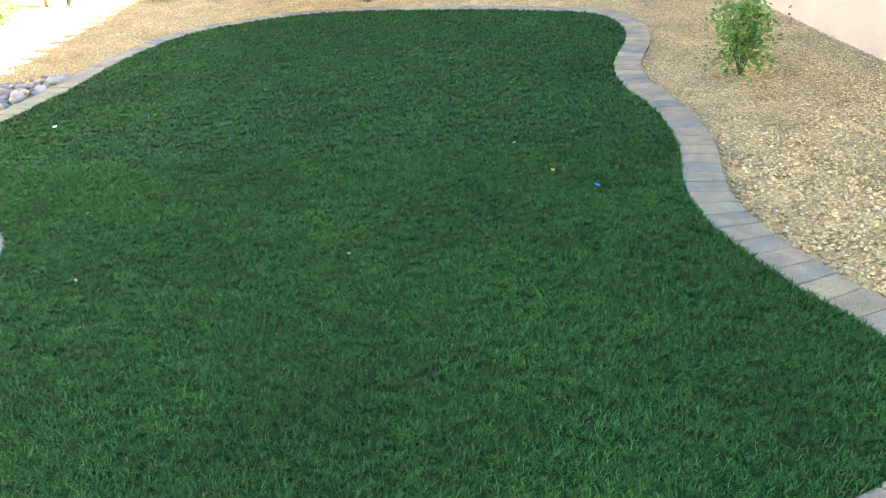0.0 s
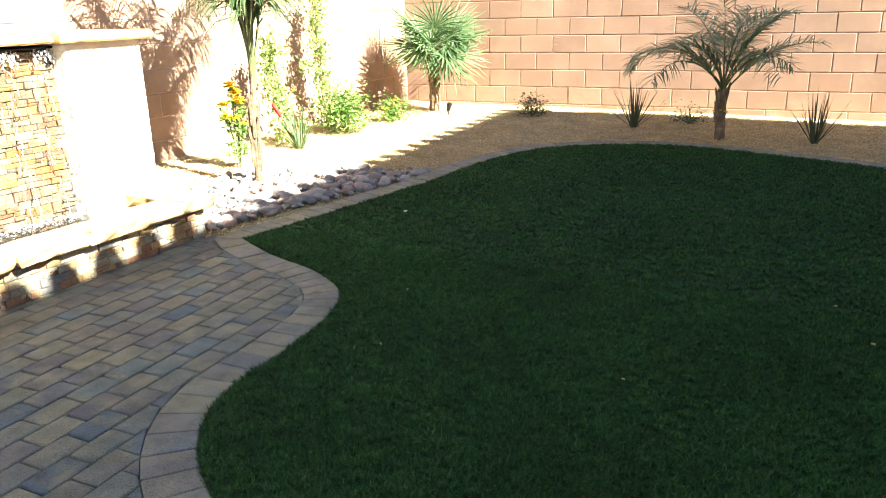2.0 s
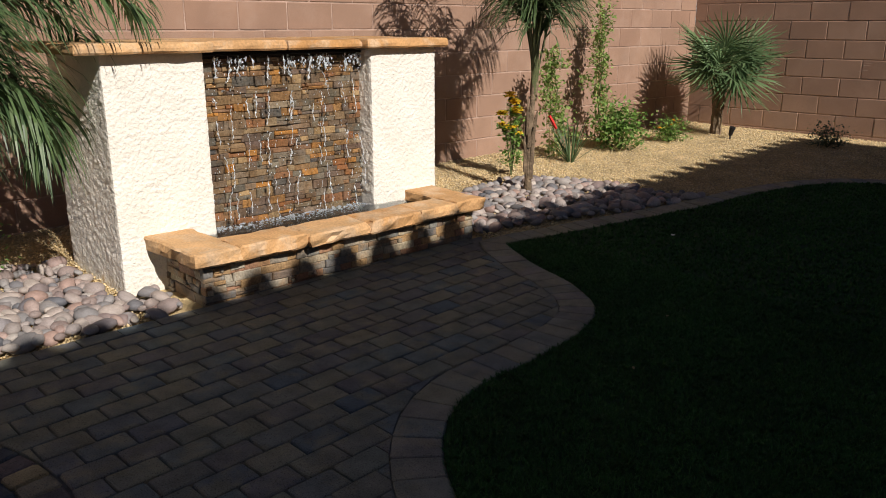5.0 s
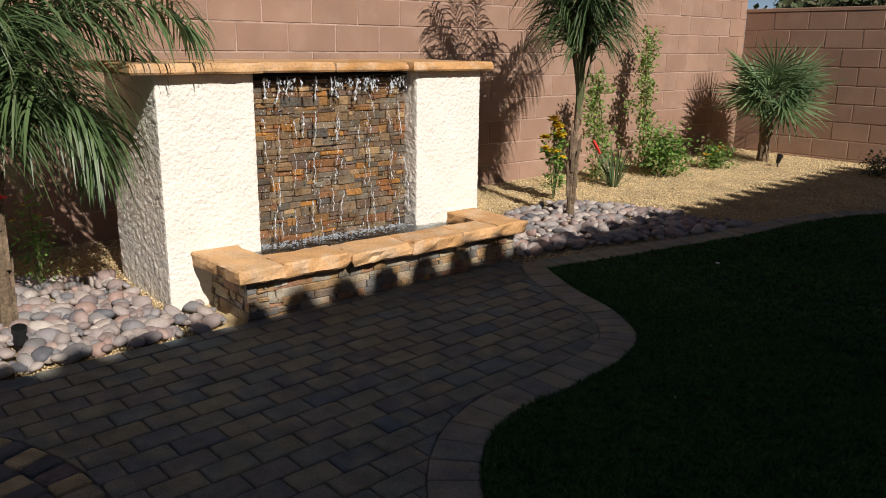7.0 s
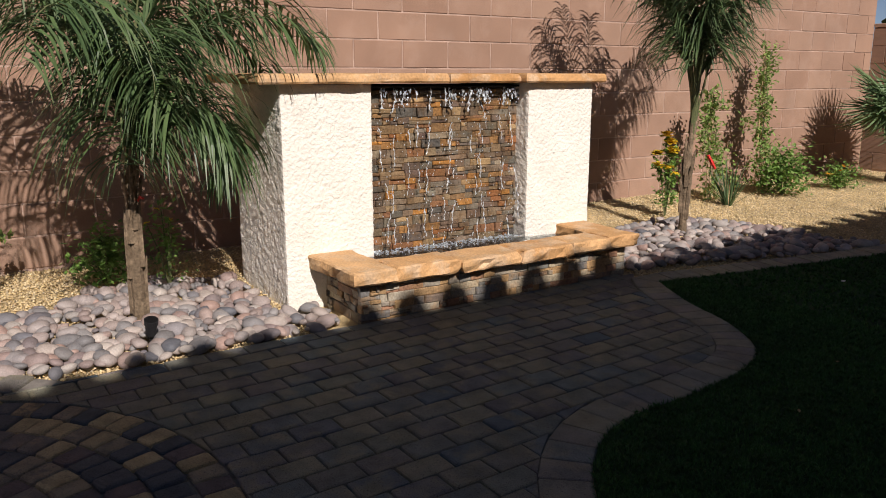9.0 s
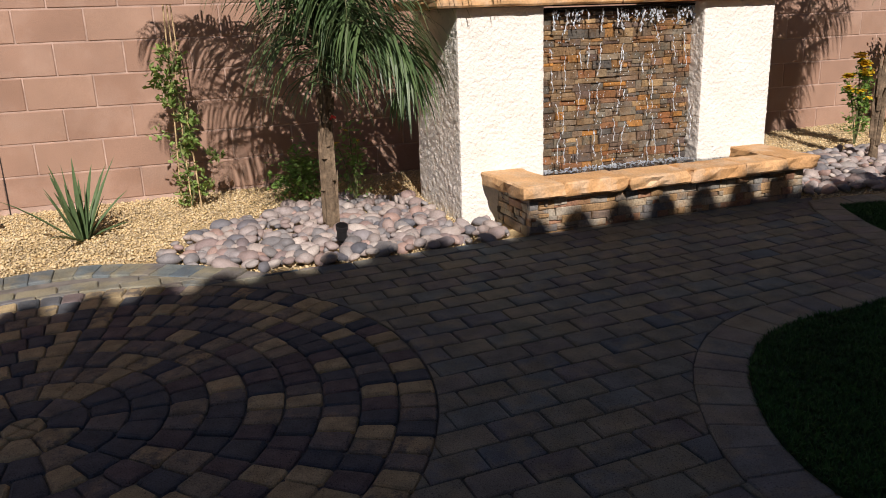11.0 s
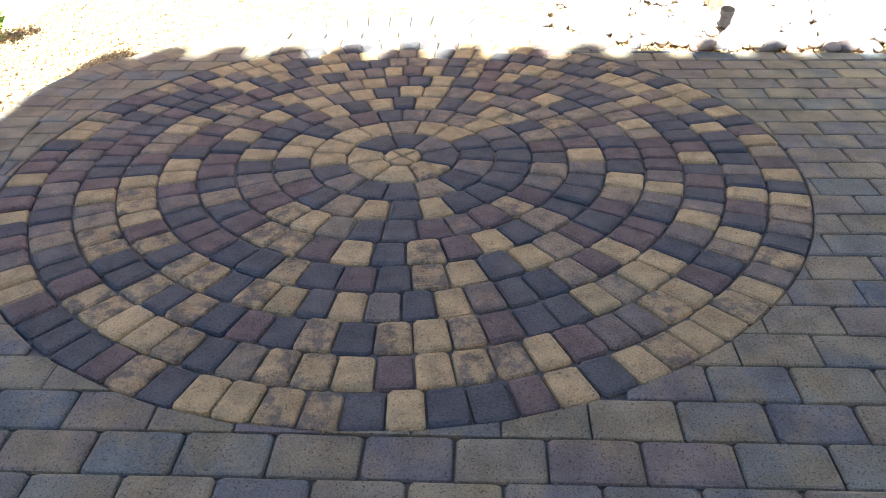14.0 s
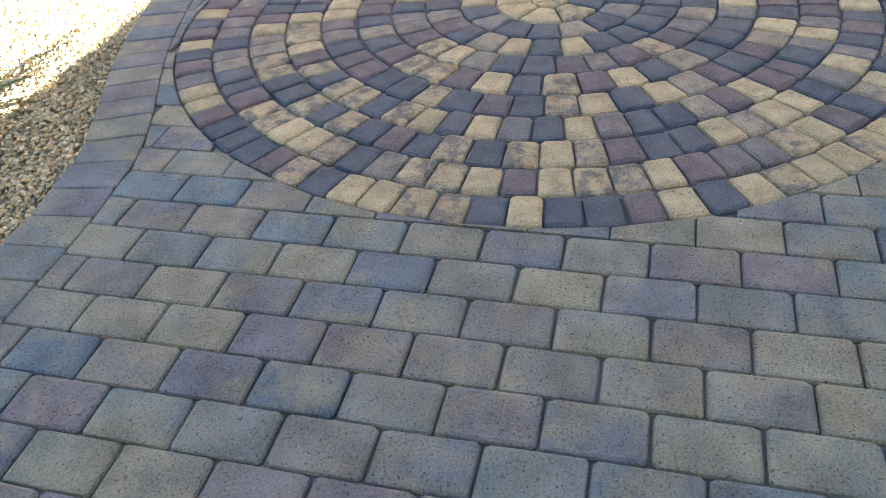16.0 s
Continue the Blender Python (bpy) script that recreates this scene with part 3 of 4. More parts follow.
def ledge_stones(root, name, width, height, m, mat, seed, low, high, split, longest=0.2):
    """Stacked ledge stones over a width and height, each proud by its own amount; they face +x of m."""
    r = random.Random(seed)
    z = 0.0
    while z < height - 0.012:
        h = min(r.uniform(low, high), height - z)
        y = -r.uniform(0, 0.08)
        while y < width:
            L = r.uniform(0.045, 0.10) if r.random() < 0.6 else r.uniform(0.10, longest)
            a, b = max(0, y), min(width, y + L)
            if b - a > 0.012:
                spans = [(a, b, z, h)]
                if h > 0.042 and r.random() < split:
                    k, q = h * r.uniform(0.35, 0.65), a + (b - a) * r.uniform(0.3, 0.7)
                    spans = [(a, b, z, k), (a, q, z + k, h - k), (q, b, z + k, h - k)] if r.random() < 0.5 else [(a, q, z, k), (q, b, z, k), (a, b, z + k, h - k)]
                for s0, s1, zz, hh in spans:
                    if s1 - s0 < 0.012 or hh < 0.008:
                        continue
                    d = r.uniform(0.006, 0.022)
                    bm = box_bm(-0.03, d, s0 + 0.0004, s1 - 0.0004, zz + 0.0003, zz + hh - 0.0003)
                    for v in bm.verts:
                        if v.co.x > 0:
                            v.co += Vector((r.uniform(-.007, .007), r.uniform(-.004, .004), r.uniform(-.003, .003)))
                    bmesh.ops.bevel(bm, geom=[e for e in bm.edges if all(v.co.x > -0.02 for v in e.verts)], offset=0.0045, segments=1, affect='EDGES')
                    part("stone", bm, mat, root, m=m)
            y += L
        z += h


def stucco_column(root, y0, y1):
    """A stuccoed pier with hand-trowelled relief on its faces."""
    x0, x1, z0, z1 = -2.68, -1.82, -0.05, 1.372
    st, e = 0.0125, 0.012
    verts, faces = [], []

    def side(o, u, v):
        o, u, v = Vector(o), Vector(u), Vector(v)
        nu, nv = max(1, int(u.length / st)), max(1, int(v.length / st))
        first = len(verts)
        for j in range(nv + 1):
            for i in range(nu + 1):
                p = o + u * (i / nu) + v * (j / nv)
                core = Vector((min(max(p.x, x0 + e), x1 - e), min(max(p.y, y0 + e), y1 - e), min(max(p.z, z0 + e), z1 - e)))
                out = (p - core).normalized()
                lace = max(0.0, noise.noise(Vector((p.x * 26, p.y * 26, p.z * 34)))) + 0.5 * noise.noise(Vector((p.x * 60, p.y * 60, p.z * 70)))
                verts.append(core + out * (e + (0.0045 if out.x > 0.7 else 0.008) * lace))
        for j in range(nv):
            for i in range(nu):
                a = first + j * (nu + 1) + i
                faces.append((a, a + 1, a + nu + 2, a + nu + 1))

    dx, dy, dz = (x1 - x0, 0, 0), (0, y1 - y0, 0), (0, 0, z1 - z0)
    side((x1, y0, z0), dy, dz)
    side((x0, y0, z0), dx, dz)
    side((x1, y1, z0), (x0 - x1, 0, 0), dz)
    side((x0, y1, z0), (0, y0 - y1, 0), dz)
    side((x0, y0, z1), dx, dy)
    return obj("column", mesh_of("column", verts, faces, STUCCO, True), root, None, "cream stucco with rough trowelled relief")


def water_feature():
    r = random.Random(5)
    root = obj("water_feature", None, None, pose(0, 0, 0), "garden wall fountain with cream stucco columns and wet stacked stone", "fountain")
    stucco_column(root, 2.365, 2.955)
    stucco_column(root, 4.172, 4.762)
    part("spill_wall", box_bm(-2.6, -1.99, 2.95, 4.176, -0.05, 1.36), BACKING, root)
    panel = obj("stone_face", None, root, pose(-1.965, 2.957, 0.20), "wet brown and orange stacked ledge stone")
    ledge_stones(panel, "stone_face", 1.214, 1.13, pose(0, 0, 0), WET, 11, 0.034, 0.066, 0.3)
    part("spill_lip", box_bm(-2.1, -1.925, 2.96, 4.17, 1.345, 1.358, 0.003), BLACK, root, "dark metal spill lip")
    # flagstone cap
    for y0, y1, x1 in ((2.21, 2.98, -1.735), (2.984, 3.52, -1.815), (3.524, 4.09, -1.81), (4.094, 4.82, -1.748)):
        v, f = rough_slab([(-2.76, y0), (x1, y0), (x1, y1), (-2.76, y1)], 1.374, 1.432 + r.uniform(-.004, .004), r)
        obj("cap_stone", mesh_of("cap_stone", v, f, FLAG), root, None, "tan sandstone flag")
    # basin
    basin = obj("basin", None, root, None, "low basin wall of stacked ledge stone")
    part("core", box_bm(-1.56, -1.345, 2.64, 4.64, -0.1, 0.25), BACKING, basin)
    part("side_core", box_bm(-1.82, -1.4, 2.64, 2.82, -0.1, 0.25), BACKING, basin)
    part("side_core", box_bm(-1.82, -1.4, 4.46, 4.64, -0.1, 0.25), BACKING, basin)
    zb = 0.01
    ledge_stones(basin, "front", 2.06, 0.27, pose(-1.335, 2.61, zb), STONE, 21, 0.035, 0.07, 0.2, 0.26)
    ledge_stones(basin, "south", 0.49, 0.26, pose(-1.825, 2.635, zb, 0, 0, -90), STONE, 22, 0.035, 0.07, 0.2, 0.26)
    ledge_stones(basin, "north", 0.49, 0.26, pose(-1.335, 4.645, zb, 0, 0, 90), STONE, 23, 0.035, 0.07, 0.2, 0.26)
    z0, z1 = 0.27, 0.35
    for poly in ([(-1.90, 2.50), (-1.25, 2.535), (-1.24, 2.80), (-1.815, 2.80)], [(-1.50, 2.803), (-1.255, 2.803), (-1.245, 3.24), (-1.50, 3.24)],
                 [(-1.51, 3.243), (-1.225, 3.243), (-1.255, 3.70), (-1.51, 3.70)], [(-1.50, 3.703), (-1.24, 3.703), (-1.235, 4.12), (-1.50, 4.12)],
                 [(-1.50, 4.123), (-1.25, 4.123), (-1.235, 4.45), (-1.50, 4.45)], [(-1.92, 4.453), (-1.26, 4.453), (-1.235, 4.71), (-1.92, 4.73)]):
        v, f = rough_slab(poly, z0 + r.uniform(-.004, .004), z1 + r.uniform(-.006, .008), r, 0.034)
        obj("coping_stone", mesh_of("coping_stone", v, f, FLAG), basin, None, "orange-tan sandstone coping flag")
    # water in the basin
    nx, ny = 24, 60
    verts = [(-1.99 + 0.46 * i / nx if i else -1.99, 2.825 + 1.63 * j / ny, 0.288 + 0.012 * noise.noise(Vector((i * 0.5, j * 0.6, 0)))) for j in range(ny + 1) for i in range(nx + 1)]
    faces = [(j * (nx + 1) + i, j * (nx + 1) + i + 1, (j + 1) * (nx + 1) + i + 1, (j + 1) * (nx + 1) + i) for j in range(ny) for i in range(nx)]
    obj("basin_water", mesh_of("basin_water", verts, faces, WATER, True), root, None, "rippled clear water in the basin")
    part("basin_floor", box_bm(-1.98, -1.5, 2.82, 4.46, 0.0, 0.06), BACKING, root)
    # falling water: beaded strands that hop from ledge to ledge, thick and bright under the lip
    for k in range(12):
        z, x, y = 1.345, -1.90, 2.985 + 1.15 * (k + r.uniform(0.0, 1.0)) / 12
        first = True
        while z > 0.30:
            run = z - (r.uniform(0.07, 0.17) if first else r.uniform(0.05, 0.24))
            fat = r.uniform(1.9, 3.2) if first else r.uniform(0.8, 1.7)
            bm, prev, bead = bmesh.new(), None, r.uniform(0, 6)
            while z > max(run, 0.285):
                bead += r.uniform(0.7, 1.3)
                w = fat * (0.0014 + 0.0030 * max(0.0, math.sin(bead)) ** 2) * r.uniform(0.7, 1.3)
                ring = [bm.verts.new((x + 0.7 * w * math.cos(a), y + w * math.sin(a), z)) for a in (0, 1.05, 2.09, 3.14, 4.19, 5.24)]
                if prev:
                    for i in range(6):
                        bm.faces.new((prev[i], prev[(i + 1) % 6], ring[(i + 1) % 6], ring[i]))
                prev = ring
                z -= r.uniform(0.005, 0.011)
                y += r.uniform(-0.005, 0.005)
                x = max(-1.925, min(-1.885, x + r.uniform(-0.005, 0.006)))
            if len(bm.faces):
                part("water_strand", bm, STREAM, root, "thin glittering strand of water", smooth=True)
            else:
                bm.free()
            first = False
            z -= r.uniform(0.01, 0.15)
            y = min(4.16, max(2.97, y + r.uniform(-0.04, 0.04)))
    drops = bmesh.new()

    def drop(x, y, z, size):
        bmesh.ops.create_icosphere(drops, subdivisions=1, radius=size, matrix=pose(x, y, z) @ Matrix.Diagonal((0.8, 1, r.uniform(1.0, 2.4), 1)))

    for _ in range(18):
        cy = r.uniform(2.98, 4.14)
        for _ in range(14):
            drop(r.uniform(-1.92, -1.87), cy + r.gauss(0, 0.014), 1.335 - abs(r.gauss(0, 0.045)), r.uniform(0.002, 0.007))
    for _ in range(420):
        drop(r.uniform(-1.92, -1.86), r.uniform(2.97, 4.15), r.uniform(0.29, 1.3), r.uniform(0.0015, 0.004))
    tagged(part("splash", drops, STREAM, root, "splashing drops of water", smooth=True), kind="stuff")
    froth = bmesh.new()
    for _ in range(700):
        away = abs(r.gauss(0, 0.085))
        bmesh.ops.create_icosphere(froth, subdivisions=1, radius=r.uniform(0.002, 0.009) * (1.2 - min(away, 0.2) * 3), matrix=pose(-1.935 + away, r.uniform(2.96, 4.16), 0.289 + r.uniform(-0.004, 0.010)) @ Matrix.Diagonal((1, 1, 0.6, 1)))
    tagged(part("froth", froth, FROTH, root, "pale froth where the water lands", smooth=True), kind="stuff")


water_feature()


# ---- plants ----
def ribbon(h, pts, widths, side):
    """A flat tapering strip along pts, as one island."""
    v, f = [], []
    for p, w in zip(pts, widths):
        v += [tuple(p - side * w / 2), tuple(p + side * w / 2)]
    for i in range(len(pts) - 1):
        f.append((2 * i, 2 * i + 1, 2 * i + 3, 2 * i + 2))
    h.add(v, f)


def tube(bm, pts, radii, sides=7):
    prev = None
    for i, (p, rad) in enumerate(zip(pts, radii)):
        d = (pts[min(i + 1, len(pts) - 1)] - pts[max(i - 1, 0)]).normalized()
        a = d.orthogonal().normalized() if abs(d.z) < 0.9 else Vector((1, 0, 0)).cross(d).normalized()
        b = d.cross(a)
        ring = [bm.verts.new(p + (a * math.cos(2 * math.pi * k / sides) + b * math.sin(2 * math.pi * k / sides)) * rad) for k in range(sides)]
        if prev:
            for k in range(sides):
                bm.faces.new((prev[k], prev[(k + 1) % sides], ring[(k + 1) % sides], ring[k]))
        prev = ring
    bm.faces.new(prev)
    return bm


def pinnate_frond(root, top, az, rise, length, droop, r, leaflets=46, leaf=0.34, width=0.014, hang=0.8, start=0.18, mat=FROND):
    """An arching feather frond: a stalk with narrow drooping leaflets down both sides."""
    out = Vector((math.cos(az), math.sin(az), 0))
    up = Vector((0, 0, 1))
    pts, p, ang = [top.copy()], top.copy(), rise
    n = 18
    for i in range(n):
        p = p + (out * math.cos(ang) + up * math.sin(ang)) * (length / n)
        ang -= droop / n * (0.5 + 1.1 * i / n)
        pts.append(p.copy())
    frond = obj("frond", None, root)
    bm = tube(bmesh.new(), pts, [0.011 * (1 - 0.85 * i / n) for i in range(n + 1)], 5)
    part("stalk", bm, STALK, frond)
    h = Heap()
    cross = out.cross(up)
    for k in range(leaflets):
        s = start + (1 - start) * k / leaflets
        i = min(int(s * n), n - 1)
        q = pts[i].lerp(pts[i + 1], s * n - i)
        ahead = (pts[i + 1] - pts[i]).normalized()
        L = leaf * (0.35 + 0.9 * math.sin(math.pi * min(1, 0.12 + 0.85 * s))) * r.uniform(0.8, 1.15)
        for sg in (-1, 1):
            d = (cross * sg * r.uniform(0.6, 1.0) + ahead * r.uniform(0.4, 0.8) + up * r.uniform(-0.1, 0.5)).normalized()
            lp, c = [q.copy()], q.copy()
            for j in range(4):
                c = c + d * (L / 4)
                d = (d - up * hang * r.uniform(0.25, 0.5)).normalized()
                lp.append(c.copy())
            face = d.cross(up)
            face = (face.normalized() if face.length > 0.01 else cross) * 1.0
            turnv = (face + ahead * r.uniform(-0.7, 0.7)).normalized()
            ribbon(h, lp, [width * 0.6, width, width * 0.9, width * 0.6, 0.001], turnv)
    obj("feather", h.mesh("feather", mat), frond)


def trunk(root, height, r0, r1, rings, seed, lean=(0, 0), boots=8):
    r = random.Random(seed)
    pts, rad = [], []
    for i in range(rings + 1):
        s = i / rings
        pts.append(Vector((lean[0] * s * s, lean[1] * s * s, -0.05 + (height + 0.05) * s)))
        rad.append((r0 + (r1 - r0) * s ** 0.8) * (1 + 0.06 * ((i % 2) * 2 - 1)))
    part("trunk", tube(bmesh.new(), pts, rad, 10), BARK, root, "fibrous brown trunk", smooth=False)
    for k in range(boots):
        a, s = r.uniform(0, 6.28), r.uniform(0.35, 0.98)
        base = pts[int(s * rings)]
        d = Vector((math.cos(a), math.sin(a), 0))
        rr = rad[int(s * rings)]
        L = r.uniform(0.10, 0.24)
        part("leaf_base", tube(bmesh.new(), [base + d * rr * 0.6, base + d * (rr + 0.012) + Vector((0, 0, L * 0.6)), base + d * (rr + 0.03) + Vector((0, 0, L))], [0.026, 0.018, 0.006], 5), BARK, root)
    return pts[-1]


def sheath(root, height, r0, n, seed):
    """Long fibrous old leaf bases that clothe the trunk."""
    r = random.Random(seed)
    for k in range(n):
        a, z0 = 6.283 * k / n + r.uniform(-.2, .2), r.uniform(0.0, height * 0.55)
        d = Vector((math.cos(a), math.sin(a), 0))
        L = r.uniform(0.3, 0.55)
        pts = [d * (r0 * 0.82) + Vector((0, 0, z0)), d * (r0 * 0.95) + Vector((0, 0, z0 + L * 0.5)), d * (r0 * (0.9 + r.uniform(0, 0.5))) + Vector((0, 0, z0 + L))]
        part("leaf_base", tube(bmesh.new(), pts, [0.02, 0.015, 0.004], 5), BARK, root)


def queen_palm(x, y, height, crown, seed, label, r0, leaf, rise, leaflets, width, start):
    root = thing("queen_palm", x, y, label, "palm tree", "queen palms")
    top = trunk(root, height, r0, r0 * 0.5, 14, seed, (0.02, 0.02))
    sheath(root, height, r0, 9, seed + 50)
    r = random.Random(seed)
    for az, length, droop in crown:
        pinnate_frond(root, top + Vector((0, 0, r.uniform(-0.3, 0.05))), radians(az), r.uniform(*rise), length * r.uniform(0.92, 1.06), droop, r, leaflets, leaf, width, 1.7, start)
    # bundled young stalks in the heart
    for k in range(5):
        a = 6.283 * k / 5
        part("young_stalk", tube(bmesh.new(), [top + Vector((0, 0, -0.15)), top + Vector((0.03 * math.cos(a), 0.03 * math.sin(a), 0.3)), top + Vector((0.1 * math.cos(a), 0.1 * math.sin(a), 0.7))], [0.02, 0.014, 0.004], 5), STALK, root)
    return root


WEST_CROWN = [(78, 1.7, 2.5), (92, 2.0, 2.3), (108, 2.0, 2.5), (96, 1.5, 3.3), (124, 1.7, 2.6), (150, 1.6, 2.6), (176, 1.6, 2.4), (198, 1.8, 2.2), (222, 2.0, 2.1), (244, 2.0, 2.0),
              (262, 2.1, 2.0), (280, 2.0, 2.1), (304, 1.9, 2.2), (330, 1.7, 2.6), (0, 1.3, 3.4), (50, 1.05, 3.6), (20, 1.0, 3.9), (345, 0.9, 4.2), (85, 1.0, 4.0), (110, 1.1, 4.0)]
EAST_CROWN = [(a, 2.0 + 0.2 * math.sin(a), 0.55 + 0.9 * (0.5 + 0.5 * math.sin(a * 0.37))) for a in range(10, 360, 20)]
queen_palm(-2.08, 1.56, 1.08, WEST_CROWN, 3, "young queen palm with drooping feathery fronds among river cobbles", 0.043, 0.5, (1.40, 1.55), 56, 0.016, 0.14)
queen_palm(-2.04, 6.08, 1.0, EAST_CROWN, 8, "slender young queen palm standing in the cobble bed", 0.038, 0.5, (1.47, 1.56), 50, 0.016, 0.30)


def fan_palm():
    root = thing("windmill_palm", -2.73, 10.64, "windmill palm with stiff green fan leaves in the wall corner", "palm tree")
    top = trunk(root, 0.82, 0.075, 0.065, 12, 4, (0.03, 0), 16)
    r = random.Random(9)
    for k in range(26):
        az, el = 6.283 * k / 26 * 5 + r.uniform(-.3, .3), r.uniform(-0.45, 1.4)
        d = Vector((math.cos(az) * math.cos(el), math.sin(az) * math.cos(el), math.sin(el)))
        hub = top + d * r.uniform(0.12, 0.34)
        leaf = obj("fan", None, root)
        part("stalk", tube(bmesh.new(), [top - Vector((0, 0, 0.05)), top.lerp(hub, 0.5) + Vector((0, 0, 0.03)), hub], [0.014, 0.009, 0.007], 5), STALK, leaf)
        side = d.cross(Vector((0, 0, 1))).normalized()
        side = Matrix.Rotation(r.uniform(-0.7, 0.7), 3, d) @ side
        nrm = side.cross(d).normalized()
        h = Heap()
        n = 30
        R = r.uniform(0.50, 0.68)
        for i in range(n):
            a = (i / (n - 1) - 0.5) * 4.3
            w = (d * math.cos(a) + side * math.sin(a)).normalized()
            t = (side * math.cos(a) - d * math.sin(a)).normalized()
            L = R * (0.72 + 0.28 * math.cos(a * 0.6)) * r.uniform(0.92, 1.05)
            fold = nrm * (0.010 if i % 2 else -0.004)
            tip = hub + w * L - Vector((0, 0, 0.25 * L * r.uniform(0.0, 0.7)))
            ribbon(h, [hub, hub + w * L * 0.45 + fold, hub + w * L * 0.75 + fold - Vector((0, 0, 0.03)), tip], [0.008, 0.024, 0.016, 0.001], (t + nrm * (0.35 if i % 2 else -0.35)).normalized())
        obj("fan_blade", h.mesh("fan_blade", FAN), leaf)


fan_palm()


def pygmy_palm():
    root = thing("date_palm", 1.24, 9.86, "young pygmy date palm with arching fronds beside the lawn", "palm tree")
    top = trunk(root, 0.50, 0.058, 0.046, 9, 6, (0, 0), 12)
    r = random.Random(12)
    for k in range(15):
        az = 6.283 * k / 15 * 4 + r.uniform(-.2, .2)
        pinnate_frond(root, top + Vector((0, 0, r.uniform(-.04, .04))), az, r.uniform(0.85, 1.5), r.uniform(1.0, 1.45), r.uniform(1.0, 2.3), r, 46, 0.36, 0.013, 0.5, 0.2, SUNLIT_DATE)
    part("tie", tube(bmesh.new(), [Vector((0.07, 0.0, 0.27)), Vector((0, -0.08, 0.30)), Vector((-0.08, 0, 0.28)), Vector((0, 0.07, 0.27))], [0.008] * 4, 5), YELLOW, root, "yellow tie round the trunk")


pygmy_palm()


def rosette(name, x, y, n, length, width, spread, mat, seed, label, category, group="", stiff=0.35):
    root = thing(name, x, y, label, category, group)
    r = random.Random(seed)
    for k in range(n):
        az, el = r.uniform(0, 6.283), math.pi / 2 - abs(r.gauss(0, spread))
        d = Vector((math.cos(az) * math.cos(el), math.sin(az) * math.cos(el), math.sin(el)))
        L = length * r.uniform(0.6, 1.1)
        p, pts = Vector((0.03 * math.cos(az), 0.03 * math.sin(az), -0.02)), []
        for i in range(6):
            pts.append(p.copy())
            p = p + d * (L / 5)
            d = (d - Vector((0, 0, stiff * 0.12 * i))).normalized()
        side = Vector((-math.sin(az), math.cos(az), 0))
        h = Heap()
        # a shallow trough in section, so that it has two sides and depth
        keel = side.cross(Vector((0, 0, 1)))
        v, f = [], []
        for q, w in zip(pts, (0.9, 1.0, 1.0, 0.85, 0.55, 0.04)):
            v += [tuple(q - side * width * w / 2), tuple(q - Vector((0, 0, 0.25 * width * w)) + keel * 0.15 * width * w), tuple(q + side * width * w / 2)]
        for i in range(5):
            a = 3 * i
            f += [(a, a + 1, a + 4, a + 3), (a + 1, a + 2, a + 5, a + 4)]
        h.add(v, f)
        obj("leaf", h.mesh("leaf", mat), root)
    return root


rosette("iris_clump", -2.62, 0.03, 26, 0.52, 0.032, 0.55, SWORD, 2, "clump of sword-shaped green leaves in the gravel", "plant")
rosette("yucca", 0.19, 10.24, 30, 0.55, 0.018, 0.42, DARK_LEAF, 31, "dark spiky yucca with upright leaves near the far wall", "plant", "yuccas", 0.1)
rosette("yucca", 2.19, 9.93, 30, 0.55, 0.018, 0.36, DARK_LEAF, 32, "dark spiky yucca with upright leaves near the far wall", "plant", "yuccas", 0.1)
rosette("day_lily", -2.72, 7.55, 40, 0.5, 0.014, 0.45, SWORD, 33, "grassy clump with long narrow green leaves", "plant", "", 0.6)


rosette("iris_clump", 1.2, -1.92, 24, 0.6, 0.03, 0.75, SWORD, 5, "clump of arching sword-shaped green leaves beside the patio", "plant")


def leaves_heap(r, centres, n, size, spread, flat=0.5):
    h = Heap()
    for _ in range(n):
        c = r.choice(centres)
        p = c + Vector((r.gauss(0, spread), r.gauss(0, spread), r.gauss(0, spread)))
        if p.z < 0.004:
            p.z = r.uniform(0.005, 0.04)
        d = Vector((r.uniform(-1, 1), r.uniform(-1, 1), r.uniform(-flat, flat + 0.3))).normalized()
        s = d.cross(Vector((r.uniform(-.5, .5), r.uniform(-.5, .5), 1))).normalized()
        L = size * r.uniform(0.6, 1.3)
        nrm = s.cross(d)
        h.add([tuple(p), tuple(p + d * L * 0.45 + s * L * 0.32), tuple(p + d * L * 0.5 - nrm * L * 0.07), tuple(p + d * L * 0.45 - s * L * 0.32), tuple(p + d * L)],
              [(0, 1, 2), (0, 2, 3), (1, 4, 2), (2, 4, 3)])
    return h


def flower(root, p, r, mat, radius):
    h = Heap()
    n = 7
    for i in range(n):
        a = 6.283 * i / n
        d = Vector((math.cos(a), math.sin(a), r.uniform(-.2, .5))).normalized()
        s = Vector((-math.sin(a), math.cos(a), 0))
        ribbon(h, [p, p + d * radius * 0.6 + Vector((0, 0, 0.006)), p + d * radius], [radius * 0.3, radius * 0.75, radius * 0.3], s)
    obj("flower", h.mesh("flower", mat), root)


